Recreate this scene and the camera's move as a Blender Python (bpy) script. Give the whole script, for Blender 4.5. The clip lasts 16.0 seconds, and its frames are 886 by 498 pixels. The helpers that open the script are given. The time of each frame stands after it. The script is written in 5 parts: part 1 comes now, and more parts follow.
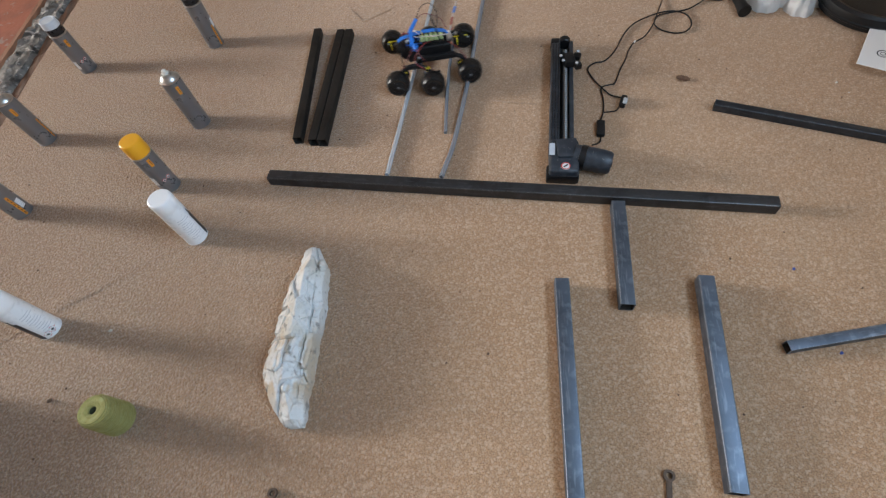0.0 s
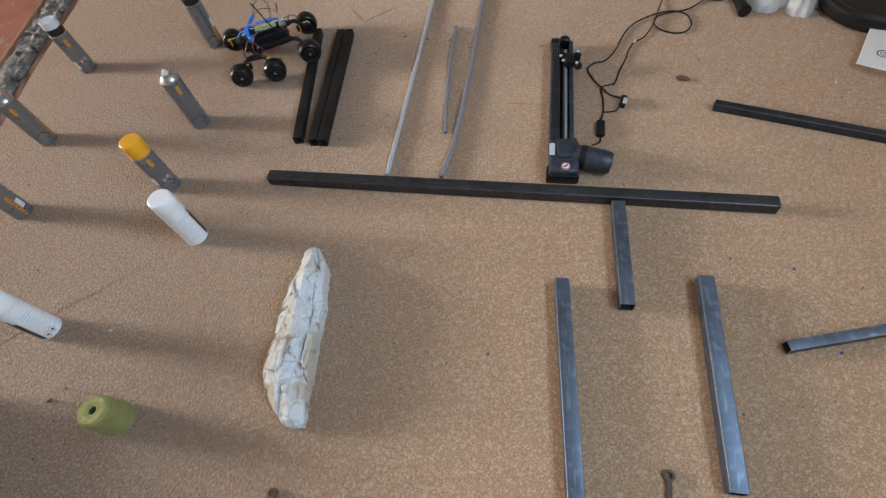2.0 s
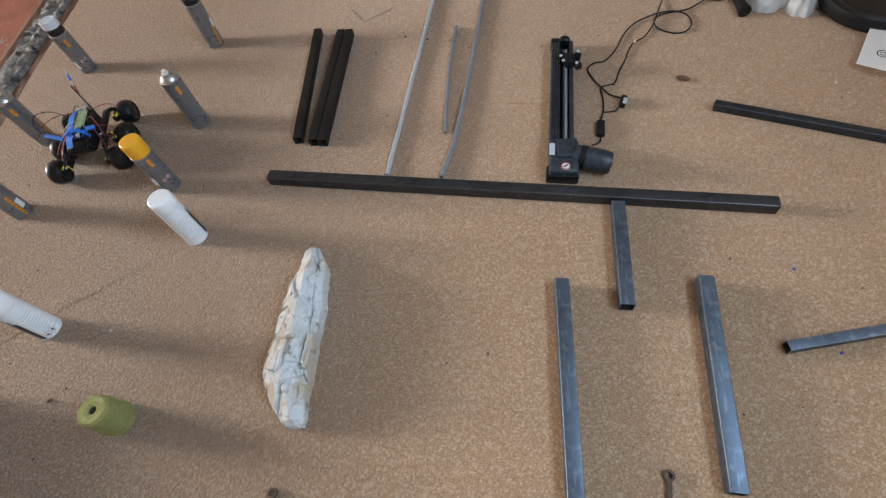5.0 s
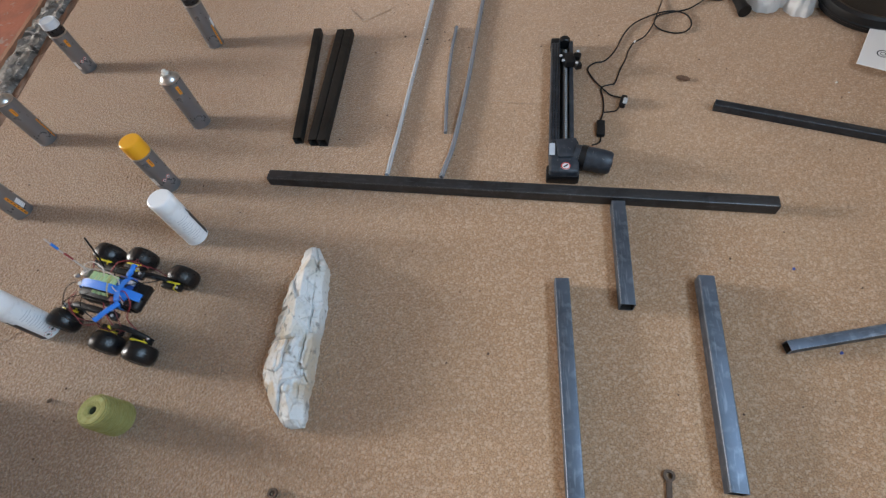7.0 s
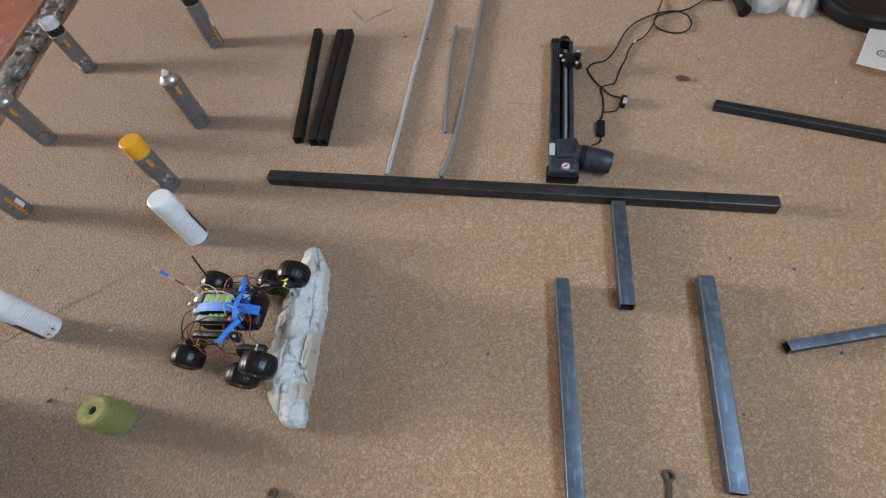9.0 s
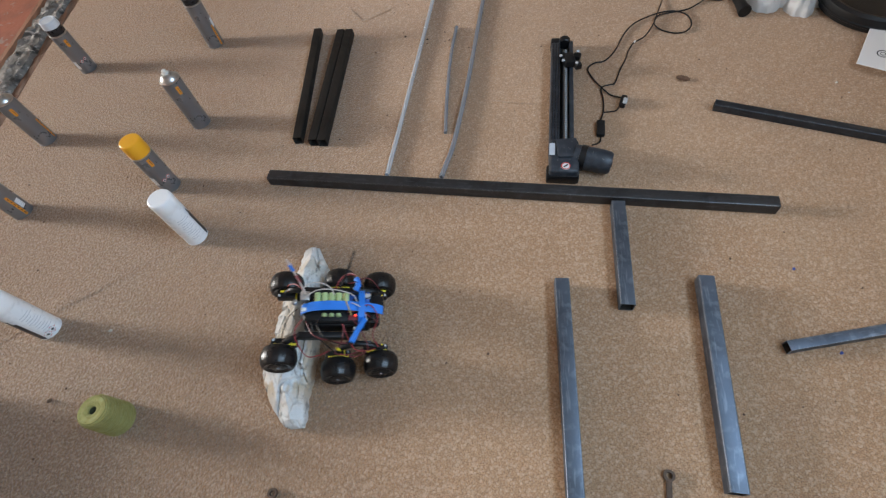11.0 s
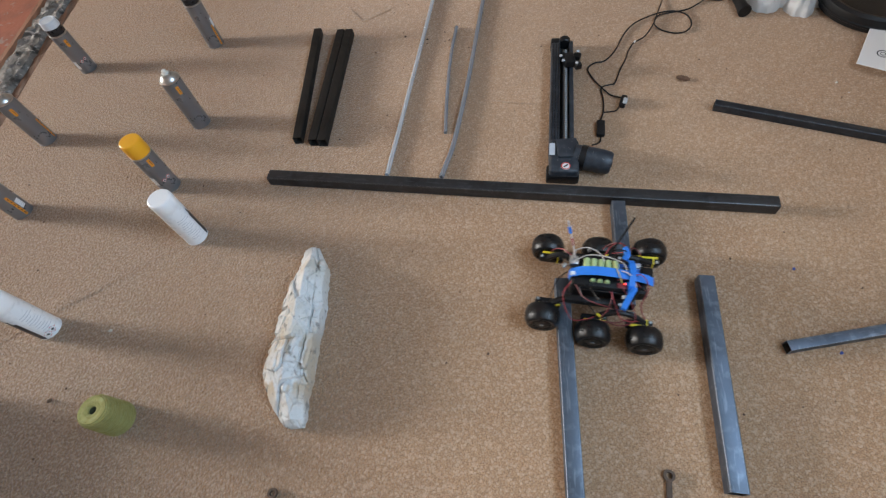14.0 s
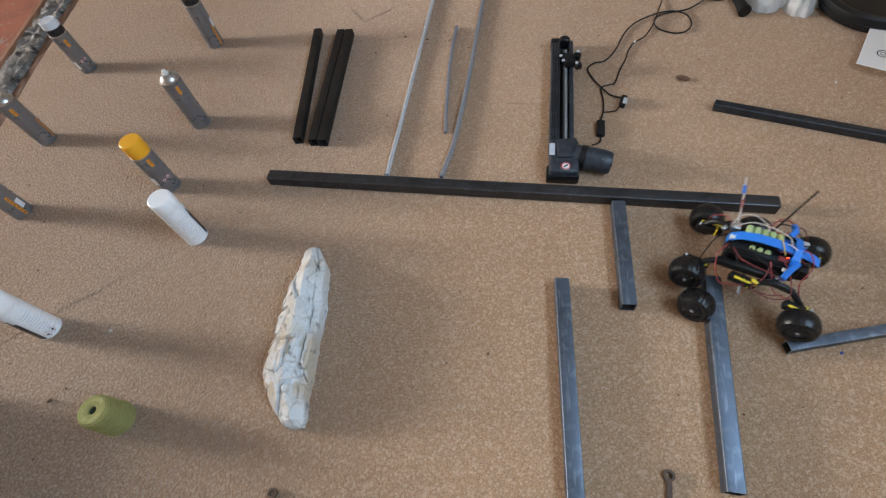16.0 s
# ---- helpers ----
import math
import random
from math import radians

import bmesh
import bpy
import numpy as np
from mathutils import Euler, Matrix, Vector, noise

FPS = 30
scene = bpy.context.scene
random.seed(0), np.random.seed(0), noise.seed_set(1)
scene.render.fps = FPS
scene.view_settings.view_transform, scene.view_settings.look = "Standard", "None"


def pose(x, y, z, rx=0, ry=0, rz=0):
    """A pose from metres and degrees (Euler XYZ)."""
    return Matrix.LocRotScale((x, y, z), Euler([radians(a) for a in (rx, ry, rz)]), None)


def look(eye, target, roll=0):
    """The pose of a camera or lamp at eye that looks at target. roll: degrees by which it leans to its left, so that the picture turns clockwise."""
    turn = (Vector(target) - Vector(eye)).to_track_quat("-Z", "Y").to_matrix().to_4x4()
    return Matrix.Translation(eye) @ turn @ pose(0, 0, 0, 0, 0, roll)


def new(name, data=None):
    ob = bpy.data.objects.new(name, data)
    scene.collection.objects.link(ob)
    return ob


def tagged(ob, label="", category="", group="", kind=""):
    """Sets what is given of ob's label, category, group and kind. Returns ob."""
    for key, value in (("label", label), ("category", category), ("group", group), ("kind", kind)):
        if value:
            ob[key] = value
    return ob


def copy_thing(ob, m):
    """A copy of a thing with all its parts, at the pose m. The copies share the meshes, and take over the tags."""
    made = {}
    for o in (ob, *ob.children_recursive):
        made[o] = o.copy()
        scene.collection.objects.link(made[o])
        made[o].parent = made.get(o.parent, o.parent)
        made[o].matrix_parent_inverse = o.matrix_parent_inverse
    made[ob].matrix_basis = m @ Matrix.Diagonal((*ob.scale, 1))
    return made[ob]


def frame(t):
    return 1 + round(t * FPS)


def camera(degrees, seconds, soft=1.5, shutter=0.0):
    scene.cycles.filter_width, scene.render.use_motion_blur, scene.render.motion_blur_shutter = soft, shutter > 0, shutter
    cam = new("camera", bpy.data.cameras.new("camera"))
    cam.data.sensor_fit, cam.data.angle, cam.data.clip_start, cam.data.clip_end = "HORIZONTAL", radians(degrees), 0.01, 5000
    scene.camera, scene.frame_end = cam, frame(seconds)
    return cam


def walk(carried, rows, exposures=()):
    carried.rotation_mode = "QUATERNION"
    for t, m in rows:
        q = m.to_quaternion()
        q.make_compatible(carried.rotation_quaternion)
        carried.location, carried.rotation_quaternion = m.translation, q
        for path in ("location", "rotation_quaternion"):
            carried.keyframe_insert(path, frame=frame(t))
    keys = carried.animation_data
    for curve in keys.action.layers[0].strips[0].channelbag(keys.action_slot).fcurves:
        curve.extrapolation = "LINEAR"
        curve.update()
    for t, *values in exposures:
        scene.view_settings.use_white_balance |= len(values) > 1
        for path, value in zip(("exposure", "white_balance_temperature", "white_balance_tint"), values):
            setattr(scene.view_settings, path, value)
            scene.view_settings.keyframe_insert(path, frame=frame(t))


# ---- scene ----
# Camera: it stands still above the carpet and looks down.
cam = camera(85.37, 16.0, soft=1.3, shutter=0.5)
EYE = (0.0, 0.0, 1.1465)
AIM = (0.0, 0.61695, 0.1465)
walk(cam, [(0.0, look(EYE, AIM, -12.376)), (16.0, look(EYE, AIM, -12.376))], exposures=[(0.0, 0.0), (16.0, 0.0)])

# World, sun and the light of the windows.
world = bpy.data.worlds.new("sky")
scene.world = world
world.use_nodes = True
wn = world.node_tree.nodes
sky = wn.new("ShaderNodeTexSky")
sky.sky_type = "NISHITA"
sky.sun_disc = False
sky.sun_elevation = radians(12.5)
sky.sun_rotation = radians(289.3)
wn["Background"].inputs["Strength"].default_value = 0.12
world.node_tree.links.new(sky.outputs[0], wn["Background"].inputs["Color"])

ROOM = pose(0, 0, 0, 0, 0, -19.3)


def area_light(name, m, width, height, watts, colour):
    data = bpy.data.lights.new(name, "AREA")
    data.shape, data.size, data.size_y = "RECTANGLE", width, height
    data.energy, data.color = watts, colour
    ob = new(name, data)
    ob.matrix_world = m
    return ob


# A weak, hazy sun and the sky come through the west window; lamps in both openings stand in for the sky.
SUN_WAY = Vector((0.9216, -0.3227, -0.2164))
sun_data = bpy.data.lights.new("sun", "SUN")
sun_data.energy, sun_data.angle, sun_data.color = 1.3, radians(9), (0.90, 0.90, 0.90)
new("sun", sun_data).matrix_world = look(Vector((-0.5, 0.8, 0)) - SUN_WAY * 9, (-0.5, 0.8, 0))
WIN_W = (-10.0, 0.8, 1.8, 4.6, 1.9)   # west window: wall x, middle y, middle z, width, height
WIN_E = (1.58, 0.0, 2.15, 1.8, 1.0)
area_light("window_light", ROOM @ pose(WIN_E[0] - 0.06, WIN_E[1], WIN_E[2], 0, 90, 0), WIN_E[4], WIN_E[3], 80, (0.62, 0.88, 1.18))
area_light("window_light", ROOM @ pose(WIN_W[0] + 0.06, 0.75, 1.9, 0, -90, 0), 1.5, 1.5, 560, (0.90, 0.90, 0.89))


# Materials.
class Mat:
    """A small node writer: colours, two scales of variation, and relief."""

    def __init__(self, name, colour, rough=0.6, metal=0.0):
        self.mat = bpy.data.materials.new(name)
        self.mat.use_nodes = True
        self.nt = self.mat.node_tree
        self.bsdf = self.nt.nodes["Principled BSDF"]
        self.bsdf.inputs["Roughness"].default_value = rough
        self.bsdf.inputs["Metallic"].default_value = metal
        self.bsdf.inputs["Base Color"].default_value = (*colour, 1)
        self.col = None
        self.colour = (*colour, 1)
        self.normal = None
        self.coord = self.node("ShaderNodeTexCoord")

    def node(self, kind, **sets):
        n = self.nt.nodes.new(kind)
        for k, v in sets.items():
            n.inputs[k].default_value = v
        return n

    def link(self, a, b):
        self.nt.links.new(a, b)

    def noise(self, scale, detail=4.0, stretch=None):
        n = self.node("ShaderNodeTexNoise", Scale=scale, Detail=detail)
        src = self.coord.outputs["Object"]
        if stretch:
            mp = self.node("ShaderNodeMapping", Scale=stretch)
            self.link(src, mp.inputs["Vector"])
            src = mp.outputs["Vector"]
        self.link(src, n.inputs["Vector"])
        return n.outputs["Fac"]

    def ramp(self, fac, lo, hi):
        r = self.node("ShaderNodeMapRange", **{"From Min": lo, "From Max": hi})
        self.link(fac, r.inputs["Value"])
        return r.outputs["Result"]

    def blend(self, fac, colour, strength=1.0):
        """Mix a colour in where fac is high."""
        mul = self.node("ShaderNodeMath")
        mul.operation = "MULTIPLY"
        mul.inputs[1].default_value = strength
        self.link(fac, mul.inputs[0])
        mix = self.nt.nodes.new("ShaderNodeMix")
        mix.data_type = "RGBA"
        if self.col is None:
            mix.inputs["A"].default_value = self.colour
        else:
            self.link(self.col, mix.inputs["A"])
        mix.inputs["B"].default_value = (*colour, 1)
        self.link(mul.outputs[0], mix.inputs["Factor"])
        self.col = mix.outputs["Result"]
        self.link(self.col, self.bsdf.inputs["Base Color"])
        return self

    def relief(self, fac, distance, strength=1.0):
        b = self.node("ShaderNodeBump", Strength=strength, Distance=distance)
        self.link(fac, b.inputs["Height"])
        if self.normal is not None:
            self.link(self.normal, b.inputs["Normal"])
        self.normal = b.outputs["Normal"]
        self.link(self.normal, self.bsdf.inputs["Normal"])
        return self

    def rough(self, fac, lo, hi):
        r = self.node("ShaderNodeMapRange", **{"To Min": lo, "To Max": hi})
        self.link(fac, r.inputs["Value"])
        self.link(r.outputs["Result"], self.bsdf.inputs["Roughness"])
        return self


def plain(name, colour, rough=0.5, metal=0.0, vary=0.25, scale=40.0, bump=0.0, spec=0.5, uneven=0.15):
    """A painted, moulded or metal surface with slight stains and wear."""
    m = Mat(name, colour, rough, metal)
    m.bsdf.inputs["Specular IOR Level"].default_value = spec
    dark = tuple(c * 0.6 for c in colour)
    m.blend(m.ramp(m.noise(scale), 0.45, 0.75), dark, vary)
    m.rough(m.noise(scale * 2.7), max(0.05, rough - uneven), min(1, rough + uneven))
    if bump:
        m.relief(m.noise(scale * 8), bump)
    return m.mat


def carpet_material():
    m = Mat("carpet_pile", (0.51, 0.312, 0.178), 0.95)
    m.bsdf.inputs["Sheen Weight"].default_value = 0.35
    m.bsdf.inputs["Sheen Roughness"].default_value = 0.5
    m.blend(m.ramp(m.noise(1.6, 5), 0.36, 0.66), (0.42, 0.235, 0.122), 0.75)
    m.blend(m.ramp(m.noise(14, 5), 0.5, 0.8), (0.42, 0.275, 0.18), 0.6)
    m.blend(m.ramp(m.noise(330, 4), 0.42, 0.64), (0.22, 0.135, 0.078), 0.75)
    m.blend(m.ramp(m.noise(210, 4), 0.53, 0.68), (0.60, 0.44, 0.31), 0.35)
    m.blend(m.ramp(m.noise(47, 4), 0.70, 0.76), (0.12, 0.07, 0.04), 0.45)
    tuft = m.node("ShaderNodeTexVoronoi", Scale=205.0, Randomness=1.0)
    sway = m.node("ShaderNodeTexNoise", Scale=70.0, Detail=3.0)
    m.link(m.coord.outputs["Object"], sway.inputs["Vector"])
    bent = m.node("ShaderNodeVectorMath")
    bent.operation = "MULTIPLY_ADD"
    bent.inputs[1].default_value = (0.006, 0.006, 0.006)
    m.link(sway.outputs["Color"], bent.inputs[0])
    m.link(m.coord.outputs["Object"], bent.inputs[2])
    m.link(bent.outputs["Vector"], tuft.inputs["Vector"])
    # The shade in the gaps between tufts is painted in as darker brown.
    m.blend(m.ramp(tuft.outputs["Distance"], 0.35, 0.85), (0.18, 0.11, 0.06), 0.45)
    shade = m.node("ShaderNodeSeparateColor")
    m.link(tuft.outputs["Color"], shade.inputs[0])
    m.blend(m.ramp(shade.outputs[0], 0.55, 1.0), (0.66, 0.50, 0.37), 0.45)
    m.relief(m.noise(9, 3), 0.006, 0.5)
    m.relief(m.ramp(tuft.outputs["Distance"], 0.9, 0.1), 0.0020, 0.45)
    m.relief(m.noise(420, 3), 0.0014, 0.9)
    # Relief and pale flecks grow stronger towards the cut edge, at low x.
    where = m.node("ShaderNodeSeparateXYZ")
    m.link(m.coord.outputs["Object"], where.inputs[0])
    edgeward = m.node("ShaderNodeMapRange", **{"From Min": 0.1, "From Max": -0.9})
    m.link(where.outputs["X"], edgeward.inputs["Value"])
    tufts = m.node("ShaderNodeMath")
    tufts.operation = "MULTIPLY"
    m.link(m.noise(140, 5), tufts.inputs[0])
    m.link(edgeward.outputs["Result"], tufts.inputs[1])
    m.relief(tufts.outputs[0], 0.026, 1.0)
    m.blend(m.ramp(tufts.outputs[0], 0.50, 0.62), (0.70, 0.56, 0.43), 0.6)
    m.blend(m.ramp(m.noise(300, 3), 0.56, 0.70), (0.16, 0.10, 0.055), 0.5)
    return m.mat


def steel_material(name, colour, rough, scale_dark=(0.04, 0.046, 0.056), rubbed=(0.30, 0.34, 0.40), edge=0.8):
    """Mill-scaled steel: dark blue-grey skin, rubbed streaks along the tube, bare bright corners."""
    m = Mat(name, colour, rough, 0.75)
    m.blend(m.ramp(m.noise(11, 5, (1.6, 1, 1)), 0.45, 0.70), scale_dark, 0.45)
    m.blend(m.ramp(m.noise(38, 6, (1.2, 1, 1)), 0.55, 0.72), rubbed, 0.35)
    m.blend(m.ramp(m.noise(150, 3, (0.12, 1, 1)), 0.58, 0.70), rubbed, 0.35)
    m.blend(m.ramp(m.noise(90, 5), 0.60, 0.72), tuple(0.6 * c + 0.01 for c in rubbed), 0.4)
    if edge:
        bevel = m.node("ShaderNodeBevel", Radius=0.0022)
        bevel.samples = 6
        geo = m.node("ShaderNodeNewGeometry")
        dot = m.node("ShaderNodeVectorMath")
        dot.operation = "DOT_PRODUCT"
        m.link(bevel.outputs["Normal"], dot.inputs[0])
        m.link(geo.outputs["True Normal"], dot.inputs[1])
        worn = m.node("ShaderNodeMapRange", **{"From Min": 0.995, "From Max": 0.90})
        m.link(dot.outputs["Value"], worn.inputs["Value"])
        patchy = m.node("ShaderNodeMath")
        patchy.operation = "MULTIPLY"
        m.link(worn.outputs["Result"], patchy.inputs[0])
        m.link(m.ramp(m.noise(12, 3), 0.15, 0.5), patchy.inputs[1])
        m.blend(patchy.outputs[0], (0.72, 0.74, 0.77), edge)
    m.rough(m.noise(22, 5, (1.5, 1, 1)), rough - 0.12, rough + 0.16)
    m.relief(m.noise(160, 3), 0.0004, 0.6)
    return m.mat


def rock_material():
    m = Mat("pale_limestone", (0.63, 0.635, 0.63), 0.85)
    m.blend(m.ramp(m.noise(16, 6), 0.48, 0.68), (0.50, 0.49, 0.46), 0.6)
    # Ochre stains lie across the lower third of the slab.
    where = m.node("ShaderNodeSeparateXYZ")
    m.link(m.coord.outputs["Object"], where.inputs[0])
    near = m.node("ShaderNodeMath")
    near.operation = "MULTIPLY"
    m.link(m.ramp(where.outputs["X"], 0.26, 0.20), near.inputs[0])
    m.link(m.ramp(where.outputs["X"], 0.03, 0.08), near.inputs[1])
    stain = m.node("ShaderNodeMath")
    stain.operation = "MULTIPLY"
    m.link(near.outputs[0], stain.inputs[0])
    m.link(m.ramp(m.noise(17, 4, (0.7, 1.3, 1)), 0.45, 0.53), stain.inputs[1])
    m.blend(stain.outputs[0], (0.46, 0.33, 0.18), 0.65)
    m.blend(m.ramp(m.noise(8, 5), 0.56, 0.66), (0.56, 0.49, 0.38), 0.4)
    m.blend(m.ramp(m.noise(75, 5), 0.56, 0.72), (0.34, 0.33, 0.32), 0.6)
    m.blend(m.ramp(m.noise(28, 8, (1.0, 1.5, 1)), 0.60, 0.66), (0.15, 0.14, 0.13), 0.7)
    m.blend(m.ramp(m.noise(13, 8, (0.5, 1.6, 1)), 0.60, 0.70), (0.42, 0.42, 0.42), 0.4)
    m.relief(m.noise(40, 8), 0.005, 1.0)
    m.relief(m.noise(130, 6), 0.003, 0.9)
    return m.mat


def twine_material():
    m = Mat("green_twine", (0.40, 0.37, 0.13), 0.85)
    w = m.node("ShaderNodeTexWave", Scale=95.0, Distortion=1.5, Detail=2.0)
    w.wave_type, w.bands_direction = "BANDS", "Z"
    m.link(m.coord.outputs["Object"], w.inputs["Vector"])
    m.blend(m.ramp(w.outputs["Fac"], 0.1, 0.9), (0.27, 0.26, 0.07), 0.8)
    m.blend(m.ramp(m.noise(70, 4), 0.5, 0.8), (0.42, 0.43, 0.20), 0.7)
    m.relief(w.outputs["Fac"], 0.002)
    m.relief(m.noise(260, 4), 0.004)
    return m.mat


def rubble_material():
    m = Mat("broken_concrete", (0.21, 0.20, 0.185), 0.9)
    m.blend(m.ramp(m.noise(14, 6), 0.50, 0.60), (0.03, 0.029, 0.028), 0.9)
    m.blend(m.ramp(m.noise(37, 6), 0.56, 0.64), (0.50, 0.48, 0.45), 0.8)
    m.relief(m.noise(22, 8), 0.03)
    return m.mat


def wood_material(name, colour, dark):
    m = Mat(name, colour, 0.7)
    m.blend(m.ramp(m.noise(6, 6, (9, 0.7, 4)), 0.4, 0.7), dark, 0.9)
    m.relief(m.noise(30, 5, (9, 0.7, 4)), 0.002)
    return m.mat


CARPET = carpet_material()
STEEL = steel_material("steel_blue_grey", (0.105, 0.128, 0.165), 0.44, edge=1.0)
DARK_STEEL = steel_material("steel_dark", (0.062, 0.064, 0.070), 0.40, (0.022, 0.022, 0.025), (0.12, 0.135, 0.16), 0.5)
BLACK_STEEL = steel_material("steel_black", (0.035, 0.032, 0.03), 0.55, (0.02, 0.018, 0.016), (0.055, 0.050, 0.046), 0.0)
NIGHT_STEEL = steel_material("steel_blue_black", (0.045, 0.052, 0.065), 0.42, (0.02, 0.023, 0.03), (0.10, 0.115, 0.14), 0.2)
INSIDE = plain("tube_inside", (0.02, 0.018, 0.016), 0.8)
BARE = plain("bare_cut_steel", (0.5, 0.5, 0.48), 0.35, 0.9)
GALV = plain("galvanised_steel", (0.76, 0.84, 0.92), 0.25, 0.62, vary=0.04, scale=25, uneven=0.06)
DULL_ROD = plain("dull_zinc_rod", (0.36, 0.39, 0.44), 0.22, 0.55, vary=0.06, scale=30, uneven=0.04)
SCREW = plain("oiled_screw_steel", (0.17, 0.17, 0.17), 0.45, 0.8)
ROCK = rock_material()
TWINE = twine_material()
# Much darker olive for the spool's hole: its shade is put into the colour.
TWINE_CORE_SHADE = plain("twine_core_shade", (0.05, 0.05, 0.02), 0.95)
RUBBLE = rubble_material()
RED_FLOOR = Mat("red_painted_floor", (0.36, 0.11, 0.06), 0.65)
RED_FLOOR.blend(RED_FLOOR.ramp(RED_FLOOR.noise(7, 6), 0.5, 0.7), (0.24, 0.085, 0.05), 0.8)
RED_FLOOR.blend(RED_FLOOR.ramp(RED_FLOOR.noise(19, 6), 0.62, 0.68), (0.34, 0.30, 0.27), 0.6)
RED_FLOOR.relief(RED_FLOOR.noise(25, 5), 0.004)
RED_FLOOR = RED_FLOOR.mat
OLD_WOOD = wood_material("weathered_wood", (0.34, 0.17, 0.10), (0.14, 0.07, 0.045))
BROWN_EDGE = wood_material("brown_gripper_wood", (0.13, 0.058, 0.028), (0.025, 0.013, 0.008))
PLASTER = plain("wall_plaster", (0.40, 0.335, 0.26), 0.9, vary=0.1, scale=5)
CEILING_PAINT = plain("ceiling_paint", (0.50, 0.46, 0.40), 0.9, vary=0.08, scale=4)
FRAME_PAINT = plain("window_paint", (0.8, 0.8, 0.78), 0.4, vary=0.1)
CAN_GREY = plain("can_grey_print", (0.23, 0.24, 0.26), 0.28, 0.6, vary=0.05, scale=12, uneven=0.03)
CAN_WHITE = plain("can_white_print", (0.80, 0.82, 0.84), 0.3, vary=0.05, scale=30)
CAN_METAL = plain("can_tinplate", (0.55, 0.55, 0.54), 0.36, 0.95, vary=0.3, scale=90)
CAP_BLACK = plain("cap_black", (0.012, 0.012, 0.014), 0.3, vary=0.3)
CAP_GREY = plain("cap_pale_grey", (0.62, 0.67, 0.72), 0.4, vary=0.2, scale=50)
CAP_YELLOW = plain("cap_yellow", (0.85, 0.40, 0.02), 0.35, vary=0.08)
CAP_WHITE = plain("cap_white", (0.85, 0.86, 0.87), 0.35, vary=0.05)
NOZZLE = plain("nozzle_plastic", (0.72, 0.70, 0.64), 0.45, vary=0.15)
PRINT_ORANGE = plain("print_orange", (0.75, 0.28, 0.02), 0.4, vary=0.15)
PRINT_WHITE = plain("print_white", (0.78, 0.78, 0.78), 0.45, vary=0.1)
PRINT_DARK = plain("print_dark", (0.03, 0.03, 0.035), 0.45, vary=0.1)
PRINT_FAINT = plain("print_faint_grey", (0.52, 0.55, 0.6), 0.4, vary=0.1)
PRINT_RED = plain("print_red", (0.55, 0.05, 0.04), 0.45, vary=0.1)
BLACK_PLASTIC = plain("black_plastic", (0.009, 0.009, 0.010), 0.42, vary=0.3, scale=60, bump=0.0003, spec=0.3)
NAVY_PLASTIC = Mat("blue_black_plastic", (0.020, 0.027, 0.038), 0.42)
NAVY_PLASTIC.blend(NAVY_PLASTIC.ramp(NAVY_PLASTIC.noise(35, 6), 0.48, 0.70), (0.075, 0.085, 0.10), 0.55)
NAVY_PLASTIC.blend(NAVY_PLASTIC.ramp(NAVY_PLASTIC.noise(120, 5), 0.66, 0.74), (0.30, 0.30, 0.29), 0.6)
NAVY_PLASTIC.rough(NAVY_PLASTIC.noise(60), 0.30, 0.55)
NAVY_PLASTIC = NAVY_PLASTIC.mat
RUBBER = plain("black_rubber", (0.007, 0.007, 0.008), 0.31, vary=0.5, scale=45, bump=0.0003, spec=0.4)
BLUE_TAPE = plain("blue_tape", (0.02, 0.20, 0.72), 0.5, vary=0.35, scale=50, bump=0.0008)
YELLOW_PLASTIC = plain("yellow_plastic", (0.80, 0.66, 0.04), 0.4, vary=0.1)
CELL_GREEN = plain("cell_green_wrap", (0.44, 0.56, 0.27), 0.35, vary=0.2)
BOARD_BLUE = plain("board_blue", (0.02, 0.09, 0.36), 0.4, vary=0.3)
WIRE_RED = plain("wire_red", (0.30, 0.04, 0.045), 0.45)
WIRE_DARK = plain("wire_dark_red", (0.16, 0.03, 0.035), 0.45)
WIRE_PALE = plain("wire_pale", (0.58, 0.52, 0.48), 0.45)
WIRE_YELLOW = plain("wire_yellow", (0.50, 0.40, 0.12), 0.45)
WHITE_PLASTIC = plain("white_plastic", (0.75, 0.75, 0.74), 0.4)
CLOTH = plain("white_cloth", (0.56, 0.55, 0.54), 0.95, vary=0.3, scale=12, bump=0.001)
CARD = plain("white_card", (0.74, 0.73, 0.73), 0.7, vary=0.08, scale=8)
LEAF = plain("dry_leaf_brown", (0.14, 0.075, 0.045), 0.8, vary=0.6, scale=90, bump=0.002)
RUST = plain("rusty_iron", (0.11, 0.075, 0.055), 0.65, 0.4, vary=0.6, scale=70, bump=0.001)
CRUMB = plain("dirt_crumb", (0.09, 0.05, 0.03), 0.9)
CRUMB_PALE = plain("pale_crumb", (0.6, 0.56, 0.5), 0.9)
BLUE_BIT = plain("blue_bit", (0.05, 0.08, 0.3), 0.6)
RED_GLOW = Mat("red_lamp_glow", (0.6, 0.02, 0.01), 0.3)
RED_GLOW.bsdf.inputs["Emission Color"].default_value = (1.0, 0.05, 0.02, 1)
RED_GLOW.bsdf.inputs["Emission Strength"].default_value = 4.0
RED_GLOW = RED_GLOW.mat


